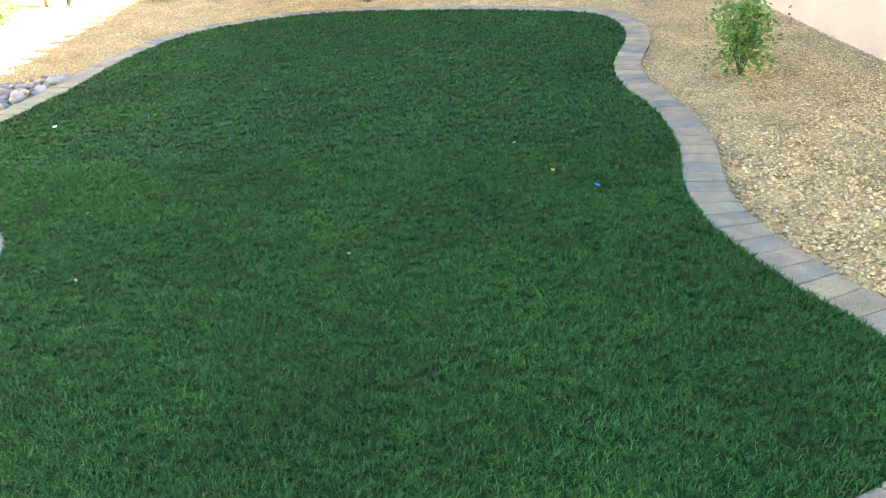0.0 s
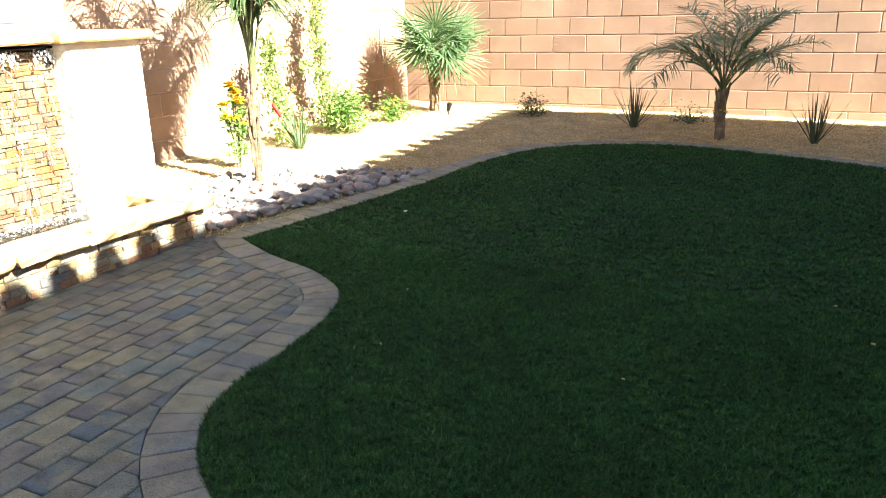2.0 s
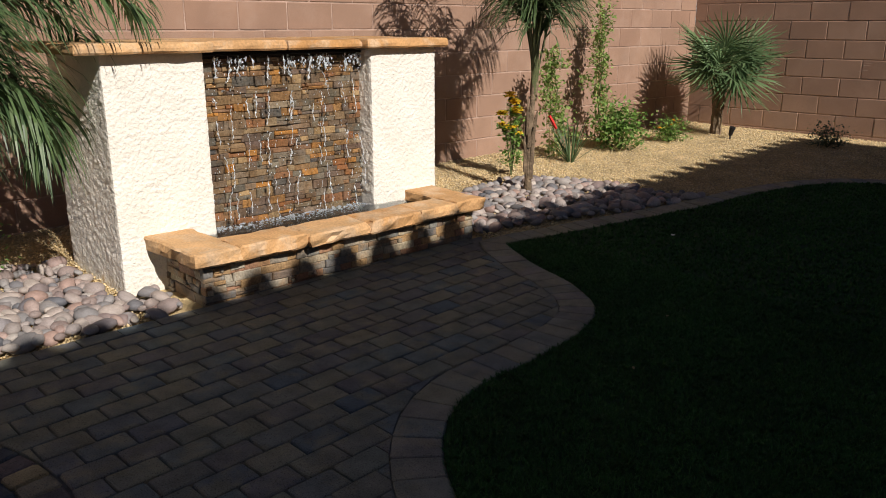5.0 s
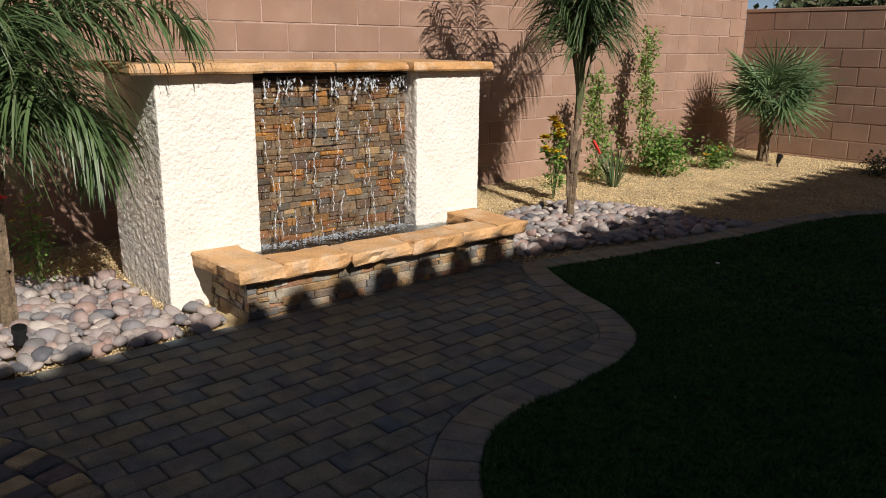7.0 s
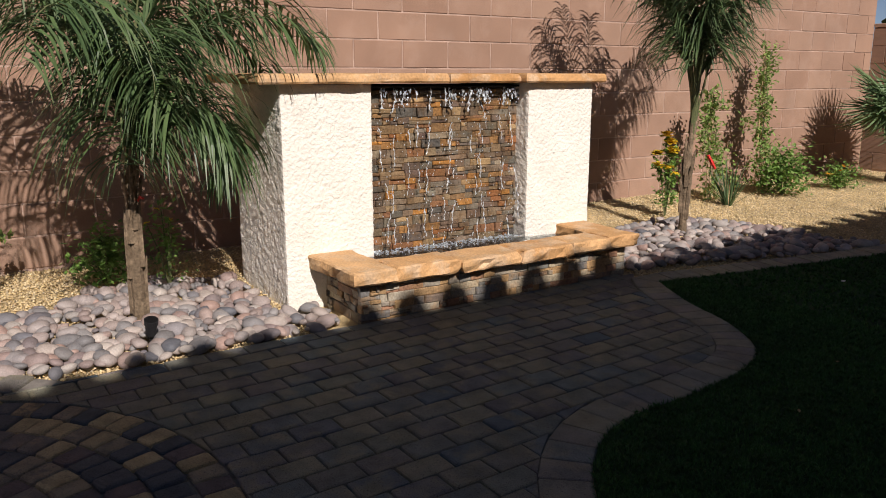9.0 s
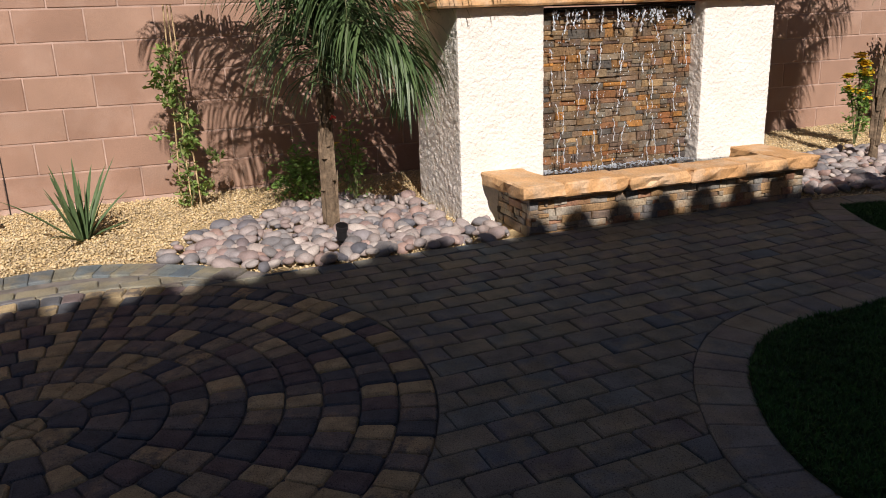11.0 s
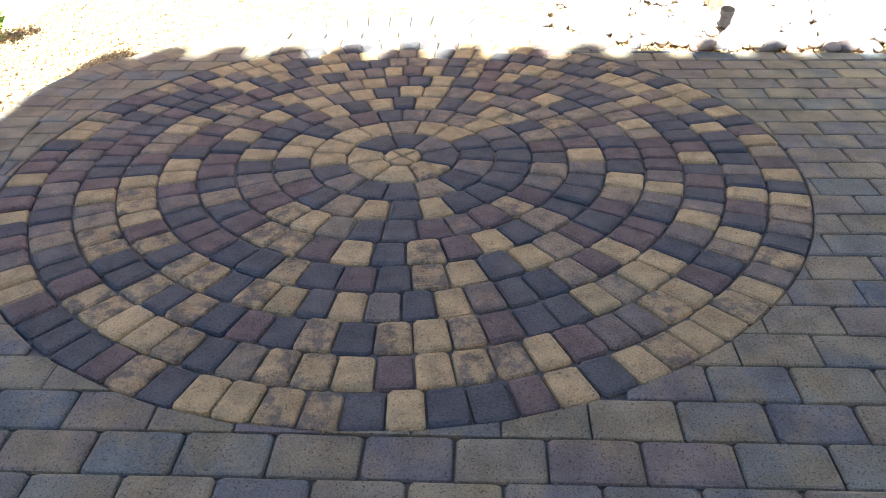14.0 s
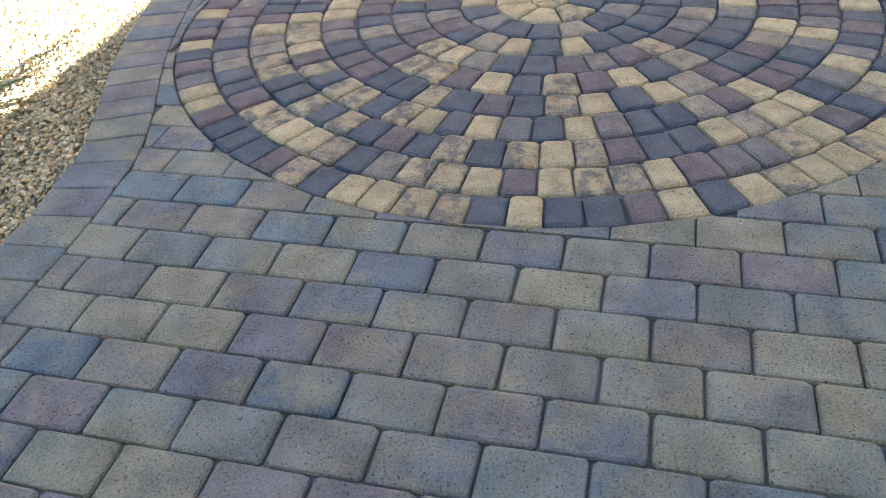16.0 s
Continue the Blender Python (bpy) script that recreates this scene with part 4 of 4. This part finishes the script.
def shrub(name, x, y, w, h, n, size, mat, seed, label, category="shrub", stems=9, petals=None, blooms=0, bloom_r=0.03, depth=None):
    root = thing(name, x, y, label, category)
    r = random.Random(seed)
    centres, tips = [], []
    for k in range(stems):
        a = 6.283 * k / stems + r.uniform(-.3, .3)
        e = r.uniform(0.15, 0.95)
        tip = Vector((math.cos(a) * (depth or w) / 2 * e, math.sin(a) * w / 2 * e, h * r.uniform(0.6, 1.0) * (1.05 - 0.35 * e)))
        mid = tip * 0.5 + Vector((0, 0, h * 0.08))
        part("stem", tube(bmesh.new(), [Vector((0, 0, -0.03)), mid, tip], [0.007, 0.005, 0.002], 5), STALK, root)
        tips.append(tip)
        centres += [tip, mid.lerp(tip, 0.5), mid.lerp(tip, 0.75), mid, mid * 0.45 + Vector((math.cos(a), math.sin(a), 0)) * w * 0.22]
    obj("foliage", leaves_heap(r, centres, n, size, w * 0.14).mesh("foliage", mat), root)
    for k in range(blooms):
        p = r.choice(tips) + Vector((r.gauss(0, w * 0.07), r.gauss(0, w * 0.07), r.uniform(0.0, 0.04)))
        flower(root, p, r, petals, bloom_r * r.uniform(0.8, 1.2))
    return root


shrub("flower_bush", -2.83, -0.78, 0.36, 0.36, 760, 0.05, LEAF, 41, "leafy green bush with a yellow bloom in the gravel", petals=YELLOW, blooms=3, bloom_r=0.05)
shrub("low_shrub", -2.45, -1.44, 0.42, 0.2, 2000, 0.022, DULL, 42, "small low grey-green shrub in the gravel")
shrub("bush", -2.84, -2.14, 0.5, 0.52, 1040, 0.05, LEAF, 43, "dense leafy green bush against the block wall")
shrub("bush", -2.98, 1.53, 0.36, 0.38, 1040, 0.042, LEAF, 44, "rounded leafy green bush behind the palm trunk")
shrub("rose_bush", -2.62, 1.86, 0.3, 0.62, 320, 0.04, LEAF, 45, "thin leafy shrub with small yellow and red blooms", stems=5, petals=YELLOW, blooms=3, bloom_r=0.022)
shrub("yellow_bells", -2.68, 6.56, 0.22, 0.80, 520, 0.05, LEAF, 46, "tall shrub with clusters of bright yellow blooms", stems=8, petals=YELLOW, blooms=70, bloom_r=0.05)
shrub("bush", -2.84, 8.62, 0.62, 0.48, 1500, 0.055, LEAF, 47, "broad leafy green bush beside the block wall", stems=14)
shrub("lantana", -2.78, 9.6, 0.46, 0.22, 900, 0.04, LEAF, 48, "low lantana with small orange blooms", petals=ORANGE, blooms=16, bloom_r=0.022)
shrub("low_shrub", -1.25, 10.6, 0.46, 0.2, 840, 0.035, DULL, 49, "small dark low shrub near the far wall")
shrub("bush", 4.18, 6.24, 0.46, 0.5, 1240, 0.045, LEAF, 50, "bright green leafy bush in the side gravel", stems=12)
shrub("bush", -1.36, -2.5, 0.22, 0.2, 260, 0.055, LEAF, 52, "small leafy green plant in the sunlit gravel", stems=6)
shrub("low_shrub", 0.75, 10.75, 0.5, 0.12, 400, 0.03, DULL, 51, "sparse low shrub near the far wall")


def vine(x, y, height, n, seed, label, wide=0.10, canes=3, bare=0.0):
    root = thing("trellis_vine", x, y, label, "vine", "staked vines")
    r = random.Random(seed)
    for k in range(canes):
        a = (k - (canes - 1) / 2) * 0.07
        part("cane", tube(bmesh.new(), [Vector((0, a, -0.05)), Vector((-0.03, a * 0.6, height * 0.5)), Vector((-0.06, a * 0.35, height))], [0.006, 0.0055, 0.005], 6), CANE, root, "thin bamboo cane")
    centres = []
    for k in range(40):
        s = k / 39 * (1 - bare)
        w = wide * (1.25 - 0.8 * s)
        centres.append(Vector((-0.05 * s + r.gauss(0, w * 0.4), r.gauss(0, w) + 0.04 * math.sin(s * 7), 0.04 + s * height)))
    part("stem", tube(bmesh.new(), [Vector((0.01 * math.sin(i * 1.7), 0.03 * math.sin(i * 1.1), height * (1 - bare) * i / 12)) for i in range(13)], [0.006] * 13, 5), STALK, root)
    obj("foliage", leaves_heap(r, centres, n, 0.055, wide * 0.4, 0.8).mesh("foliage", VINE), root)
    return root


vine(-3.16, 0.74, 1.42, 760, 61, "green climbing vine on thin bamboo canes", 0.065, 3, 0.24)
vine(-3.1, 7.72, 1.1, 1144, 62, "green climbing vine on thin bamboo canes", 0.12, 3, 0.02)
vine(-3.25, 8.75, 1.55, 1408, 63, "tall climbing vine on canes against the block wall", 0.12, 3, 0.0)


# ---- small fixtures ----
def spot_lamp(x, y, turn, label):
    root = thing("garden_spotlight", x, y, label, "spotlight", "garden spotlights", turn)
    part("stake", tube(bmesh.new(), [Vector((0, 0, -0.06)), Vector((0, 0, 0.035))], [0.009, 0.009], 8), BLACK, root)
    tilt = pose(0, 0, 0.03, 0, -18, 0)
    b = tube(bmesh.new(), [Vector((0, 0, 0)), Vector((0, 0, 0.012)), Vector((0, 0, 0.075)), Vector((0, 0, 0.077)), Vector((0, 0, 0.105)), Vector((0, 0, 0.105)), Vector((0, 0, 0.085))],
             [0.018, 0.028, 0.031, 0.036, 0.037, 0.031, 0.029], 18)
    part("body", b, BLACK, root, m=tilt)
    part("knuckle", tube(bmesh.new(), [Vector((0, -0.02, 0.03)), Vector((0, 0.02, 0.03))], [0.012, 0.012], 10), BLACK, root)


spot_lamp(-1.64, 1.525, 180, "small black metal spotlight among the cobbles")
spot_lamp(-2.37, 10.36, 160, "small black metal spotlight on the gravel")

tape = thing("marker_tape", -2.0, 6.2, "strip of red marker tape hanging by the palm", "tape", z=gz(-2, 6.2))
part("strip", tube(bmesh.new(), [Vector((0.03, 0.06, 0.66)), Vector((0.05, 0.09, 0.6)), Vector((0.04, 0.15, 0.54))], [0.012, 0.016, 0.012], 4), RED, tape)
tag = thing("marker_tag", -2.03, 1.58, "small red tag on the palm trunk", "tag")
part("tag", tube(bmesh.new(), [Vector((0.045, 0.0, 0.70)), Vector((0.06, 0.01, 0.72)), Vector((0.05, 0.03, 0.71))], [0.008, 0.012, 0.008], 5), RED, tag)


def scrap(name, x, y, size, mat, label):
    root = thing(name, x, y, label, "litter", "bits on the lawn", rng.uniform(0, 360))
    bm = bmesh.new()
    vs = [bm.verts.new((size * math.cos(a) * rng.uniform(.7, 1.1), size * 0.6 * math.sin(a) * rng.uniform(.7, 1.1), 0.033 + rng.uniform(0, 0.006))) for a in (0, 1, 2.1, 3.1, 4.2, 5.2)]
    bm.faces.new(vs)
    ex = bmesh.ops.extrude_face_region(bm, geom=bm.faces[:])
    for v in ex["geom"]:
        if isinstance(v, bmesh.types.BMVert):
            v.co.z += 0.004
    part("piece", bm, mat, root)


scrap("paper_scrap", -0.30, 5.65, 0.028, WHITE_BIT, "small white scrap lying on the turf")
scrap("bottle_cap", 2.95, 4.35, 0.016, BLUE_BIT, "tiny blue plastic bit on the turf")
for sx, sy in ((1.85, 3.75), (2.59, 4.97), (2.76, 4.56), (3.01, 8.54), (0.52, 4.27), (0.76, 3.61)):
    scrap("fallen_leaf", sx, sy, 0.014, DRY_LEAF, "tiny dry yellow leaf on the turf")


# ---- gravel stones, cobbles and pavers ----
def gravel(n):
    g = np.random.default_rng(5)
    band = np.array(lawn_outer)
    pat = np.array(patio_poly)

    def within(poly, x, y):
        ins = np.zeros(len(x), bool)
        for i in range(len(poly)):
            (xa, ya), (xb, yb) = poly[i], poly[i - 1]
            if ya != yb:
                ins ^= ((ya > y) != (yb > y)) & (x < (xb - xa) * (y - ya) / (yb - ya) + xa)
        return ins

    x, y = g.uniform(-3.65, 5.6, 3 * n), g.uniform(-3.6, 11.6, 3 * n)
    free = ~within(band, x, y) & ~within(pat, x, y) & ~((x > -2.7) & (x < -1.3) & (y > 2.36) & (y < 4.76))
    # finer sampling where the beds lie close
    x2, y2 = g.uniform(-3.65, -0.4, 5 * n), g.uniform(-2.6, 11.4, 5 * n)
    free2 = ~within(pat, x2, y2) & ~within(band, x2, y2) & ~((x2 > -2.7) & (y2 > 2.36) & (y2 < 4.76))
    x3, y3 = g.uniform(-0.4, 2.0, n), g.uniform(-2.6, -1.1, n)
    free3 = ~within(pat, x3, y3)
    x4, y4 = np.concatenate([g.uniform(3.4, 5.65, 2 * n), g.uniform(-1.6, 5.6, n)]), np.concatenate([g.uniform(2.6, 9.6, 2 * n), g.uniform(8.4, 11.6, n)])
    free4 = ~within(band, x4, y4) & ~within(pat, x4, y4)
    x, y = np.concatenate([x[free][:n], x2[free2], x3[free3], x4[free4]]), np.concatenate([y[free][:n], y2[free2], y3[free3], y4[free4]])
    m = len(x)
    s = g.uniform(0.006, 0.0135, m)
    base = np.array([(1, 0, 0), (0, 1, 0), (-1, 0, 0), (0, -1, 0), (0, 0, 1), (0.5, 0.5, -0.6)], float)
    V = base[None] * g.uniform(0.6, 1.3, (m, 6, 3)) * s[:, None, None]
    V[:, :, 2] *= 0.75
    a = g.uniform(0, 6.28, m)
    c, sn = np.cos(a)[:, None], np.sin(a)[:, None]
    X, Y = V[:, :, 0] * c - V[:, :, 1] * sn, V[:, :, 0] * sn + V[:, :, 1] * c
    V[:, :, 0], V[:, :, 1] = X + x[:, None], Y + y[:, None]
    V[:, :, 2] += g.uniform(-0.034, -0.018, m)[:, None]
    F = np.array([(0, 1, 4), (1, 2, 4), (2, 3, 4), (3, 0, 4), (1, 0, 5), (2, 1, 5), (3, 2, 5), (0, 3, 5)])
    me = bpy.data.meshes.new("gravel_stones")
    me.vertices.add(m * 6)
    me.vertices.foreach_set("co", V.ravel())
    loops = (np.arange(m)[:, None] * 6 + F.ravel()[None]).ravel()
    me.loops.add(len(loops))
    me.loops.foreach_set("vertex_index", loops.astype(np.int32))
    me.polygons.add(m * 8)
    me.polygons.foreach_set("loop_start", (np.arange(m * 8) * 3).astype(np.int32))
    me.materials.append(PEBBLE)
    me.update(calc_edges=True)
    obj("gravel_stones", me, None, TILT, "loose crushed tan and brown gravel stones", "gravel", kind="stuff")


gravel(26000)


def cobble_meshes(n):
    out = []
    r = random.Random(4)
    for k in range(n):
        bm = bmesh.new()
        bmesh.ops.create_icosphere(bm, subdivisions=2, radius=1)
        sx, sy, sz = r.uniform(0.85, 1.25), r.uniform(0.65, 0.95), r.uniform(0.42, 0.68)
        o = Vector((k * 7.1, 0, 0))
        for v in bm.verts:
            q = v.co * (1 + 0.16 * noise.noise(v.co * 1.1 + o))
            v.co = Vector((q.x * sx, q.y * sy, q.z * sz))
        me = bpy.data.meshes.new("river_rock")
        bm.to_mesh(me)
        bm.free()
        me.materials.append(COBBLE)
        me.shade_smooth()
        out.append(me)
    return out


ROCKS = cobble_meshes(9)


def cobble_bed(name, poly, seed, keep_out, label, spacing=0.071):
    root = obj(name, None, None, TILT, label, "cobbles", kind="structure")
    r = random.Random(seed)
    xs, ys = [p[0] for p in poly], [p[1] for p in poly]
    y, row = min(ys), 0
    spots = []
    while y < max(ys):
        x = min(xs) + (spacing / 2 if row % 2 else 0)
        while x < max(xs):
            px, py = x + r.uniform(-.024, .024), y + r.uniform(-.024, .024)
            if inside(poly, px, py) and not keep_out(px, py):
                spots.append((px, py))
            x += spacing
        y += spacing * 0.86
        row += 1
    spots.sort(key=lambda p: -p[0])
    rest = Heap()
    for k, (px, py) in enumerate(spots):
        s = r.choice((0.024, 0.03, 0.036, 0.04, 0.045, 0.052, 0.06, 0.07))
        m = pose(px, py, r.uniform(-0.012, 0.024), r.uniform(-22, 22), r.uniform(-22, 22), r.uniform(0, 360)) @ Matrix.Diagonal((s, s, s, 1))
        me = r.choice(ROCKS)
        if k < 300:
            obj("river_rock", me, root, m)
        else:
            rest.add([tuple(m @ v.co) for v in me.vertices], [tuple(f.vertices) for f in me.polygons])
    if rest.v:
        obj("river_rock_rest", rest.mesh("river_rock_rest", COBBLE_REST, True), root, None, kind="stuff")


cobble_bed("cobble_bed_west", COBBLE_WEST, 1, lambda x, y: math.hypot(x + 2.08, y - 1.56) < 0.09 or math.hypot(x + 1.64, y - 1.525) < 0.06 or (x < -1.78 and y > 2.3),
           "bed of rounded grey and pink river cobbles")
cobble_bed("cobble_bed_east", COBBLE_EAST, 2, lambda x, y: math.hypot(x + 2.04, y - 6.08) < 0.08 or (x < -1.2 and y < 4.76), "bed of rounded grey and pink river cobbles")


# curved soldier course round the lawn
def soldier_course(name, inner, outer, label, closed, mat):
    root = obj(name, None, None, TILT, label, "border", kind="structure")
    n = len(inner)
    for i in range(n if closed else n - 1):
        j = (i + 1) % n
        q = [inner[i], inner[j], outer[j], outer[i]]
        if area(q) < 0.004:
            continue
        q = shrink(q, 0.0015)
        if (q[1][0] - q[0][0]) * (q[2][1] - q[1][1]) - (q[1][1] - q[0][1]) * (q[2][0] - q[1][0]) < 0:
            q.reverse()
        v, f = slab_arrays(blunt(q, 0.008, rng), 0.002 + rng.uniform(-.002, .002), 0.05, 0.0055, 0.001)
        obj("border_paver", mesh_of("border_paver", v, f, mat), root)
    return root


soldier_course("lawn_border", lawn_inner, lawn_outer, "curved border of pale concrete pavers round the turf", True, BORDER)
soldier_course("patio_border", west_line, west_inner, "curved edge course of concrete pavers against the gravel", False, FIELD)


# paving circle: each band's turn in radians and its stones in order
BANDS = [
    (0.0, "TMDGDDTT"),
    (0.125, "DKDGDDTTKTTTTDGD"),
    (-0.107, "TDTDDDDDDGTKGGDPKDTTDKPDK"),
    (-0.060, "DDPGPMPGKDPKDMTGDTDTDTPDDDTDGGPMTK"),
    (-0.077, "TDMPTDKDDDGTPGMKGGTGTTDTGTDTPTDPPDKDPMMP"),
    (-0.023, "PDMTDTKPDPKTDPDGPKDTPGPDTDPTKTKTDKKPPDTTPGDPPDDMD"),
    (-0.013, "TGDTGDDKPTPPDGTGPPPKTKKDDGGDTPMDTPTGKDKDDPPMDTTKKPDTMMTPMDMMDMTD"),
    (0.025, "DMTMPDDTKTTDGTGDPDTPDDDPTGGGGMTKPMDGKKDDTTDMDTDDDPDDPPDDPTGKMMDDMDMDPDM"),
    (-0.036, "MTPTMMTPGGMTPDKTDPTDGDDDTDKTKTTTDDKDDDTTDMKGTKTDDTTGTPDDKDGGPGGPGGDGKDDPMMTTMDKM"),
    (0.000, "MDTDDPTDTMTTMTGMDGKTDTPKTPDTDTTDKDMDKKPTMMMPDDTDDKDGKTTTDKMGPDKTTDPPTDPTDPGTTPDDDPMDTTM"),
]


def paving_circle():
    root = obj("paving_circle", None, None, TILT @ Matrix.Translation((RING_C.x, RING_C.y, 0)), "circular paver medallion of tumbled charcoal and tan stones", "paving circle", kind="structure")
    r = random.Random(14)
    dr = (RING_R - RING_HUB) / 9
    made = []
    for k, (turn, stones) in enumerate(BANDS):
        r0, r1 = (RING_HUB + (k - 1) * dr, RING_HUB + k * dr) if k else (0.075, RING_HUB)
        n = len(stones)
        joints = [turn + 2 * math.pi * (i - 0.5) / n + r.uniform(-.055, .055) * 2 * math.pi / n for i in range(n)]
        joints.append(joints[0] + 2 * math.pi)
        for i, key in enumerate(stones):
            mid, half = (joints[i] + joints[i + 1]) / 2, (joints[i + 1] - joints[i]) / 2
            a, b = r0 + r.uniform(0.001, 0.004), r1 - r.uniform(0.001, 0.004)
            poly = []
            for R, side, inward in ((a, -1, 1), (b, -1, -1), (b, 1, -1), (a, 1, 1)):
                e = half - r.uniform(0.0012, 0.003) / R
                c = min(r.uniform(0.007, 0.014), 0.25 * half * R)
                corner = [(R, side * (e - c / R)), (R + inward * c, side * e)]
                poly += [(q * math.cos(t), q * math.sin(t)) for q, t in corner]
            if k < 3:
                poly.append((b * math.cos(0.0), b * math.sin(0.0)))
            cx, cy = sum(q[0] for q in poly) / len(poly), sum(q[1] for q in poly) / len(poly)
            poly.sort(key=lambda q: math.atan2(q[1] - cy, q[0] - cx))
            made.append((mid, (r0 + r1) / 2, key, slab_arrays(poly, 0.0, 0.05, 0.0085, 0.002, r)))
    made.sort(key=lambda q: -math.cos(q[0]) * q[1])
    rest = {key: Heap() for key in TUMBLED}
    for i, (mid, _, key, (v, f)) in enumerate(made):
        m = pose(0, 0, r.uniform(-.004, .003), r.uniform(-.12, .12), r.uniform(-.12, .12), math.degrees(mid))
        if i < 300:
            obj("paver", mesh_of("paver", v, f, RING[key, "object"]), root, m)
        else:
            rest[key].add([tuple(m @ Vector(q)) for q in v], f)
    # hub of four tan wedges
    for i in range(4):
        a0, a1 = 0.8 + math.pi / 2 * i + 0.03, 0.8 + math.pi / 2 * (i + 1) - 0.03
        poly = [(0.005 * math.cos((a0 + a1) / 2), 0.005 * math.sin((a0 + a1) / 2))] + [(0.073 * math.cos(t), 0.073 * math.sin(t)) for t in (a0, (a0 + a1) / 2, a1)]
        v, f = slab_arrays(poly, 0.0, 0.05, 0.007, 0.001, r)
        obj("hub_paver", mesh_of("hub_paver", v, f, RING["T", "object"]), root)
    for key, heap in rest.items():
        obj("paver_rest", heap.mesh("paver_rest", RING[key, "island"]), root, None, kind="stuff")


paving_circle()


# field pavers in running bond
def field():
    r = random.Random(21)
    pu, pv = 0.2016, 0.128
    du, dv = Vector((-0.049, 0.9988)), Vector((0.9988, 0.049))
    o = Vector((1.823, 0.460))
    full, cuts = [], Heap()
    region = FIELD_REGION
    for j in range(-30, 34):
        shift = (pu / 2 if j % 2 else 0) + 0.0045 * max(-3, min(6, j + 2)) + r.uniform(-0.005, 0.005)
        for i in range(-26, 36):
            c = o + dv * (j + 0.5) * pv + du * (i * pu + shift + pu / 2)
            if not (-1.6 < c.x < 5.6 and -2.1 < c.y < 4.9):
                continue
            ins = inside(region, c.x, c.y)
            d, p, way = nearest(region, c.x, c.y)
            rad = (c - RING_C).length
            if (not ins and d > 0.12) or rad < RING_R - 0.12:
                continue
            hu, hv = pu / 2 - 0.0014, pv / 2 - 0.0014
            poly = [tuple(c + du * a * hu + dv * b * hv) for a, b in ((-1, -1), (-1, 1), (1, 1), (1, -1))]
            cut = False
            if d < 0.125:
                nx, ny = (c.x - p[0], c.y - p[1]) if ins else (p[0] - c.x, p[1] - c.y)
                L = math.hypot(nx, ny) or 1.0
                before = area(poly)
                poly = clip(poly, p[0] + nx / L * 0.0005, p[1] + ny / L * 0.0005, nx / L, ny / L)
                cut = len(poly) < 3 or area(poly) < before - 1e-6
            if len(poly) > 2 and rad < RING_R + 0.125:
                ux, uy = (c - RING_C) / rad
                before = area(poly)
                poly = clip(poly, RING_C.x + ux * (RING_R + 0.001), RING_C.y + uy * (RING_R + 0.001), ux, uy)
                cut = cut or len(poly) < 3 or area(poly) < before - 1e-6
            if len(poly) < 3 or area(poly) < 0.0012:
                continue
            if cut:
                if (poly[1][0] - poly[0][0]) * (poly[2][1] - poly[1][1]) - (poly[1][1] - poly[0][1]) * (poly[2][0] - poly[1][0]) < 0:
                    poly.reverse()
                cuts.add(*slab_arrays(poly, r.uniform(-.002, .001), 0.05, 0.005, 0.0008, r))
            else:
                full.append(c.copy())
    full.sort(key=lambda c: (c - Vector((1.9, 0.5))).length)
    shapes = []
    for k in range(5):
        hu, hv = pu / 2 - 0.001 - 0.0006 * k, pv / 2 - 0.001
        shapes.append(slab_arrays(blunt([(-hv, -hu), (hv, -hu), (hv, hu), (-hv, hu)], 0.010, r), 0.0, 0.05, 0.0075, 0.0014, r))
    meshes = [mesh_of("paver", v, f, FIELD) for v, f in shapes]
    turn = math.degrees(math.atan2(0.049, 0.9988))
    for i, c in enumerate(full):
        m = pose(c.x, c.y, r.uniform(-.0022, .0012), r.uniform(-.35, .35), r.uniform(-.35, .35), turn + r.uniform(-.4, .4))
        k = r.randrange(5)
        if i < 300:
            obj("paver", meshes[k], patio, m)
        else:
            v, f = shapes[k]
            cuts.add([tuple(m @ Vector(p)) for p in v], f)
    obj("paver_rest", cuts.mesh("paver_rest", FIELD_CUT), patio, None, kind="stuff")


field()
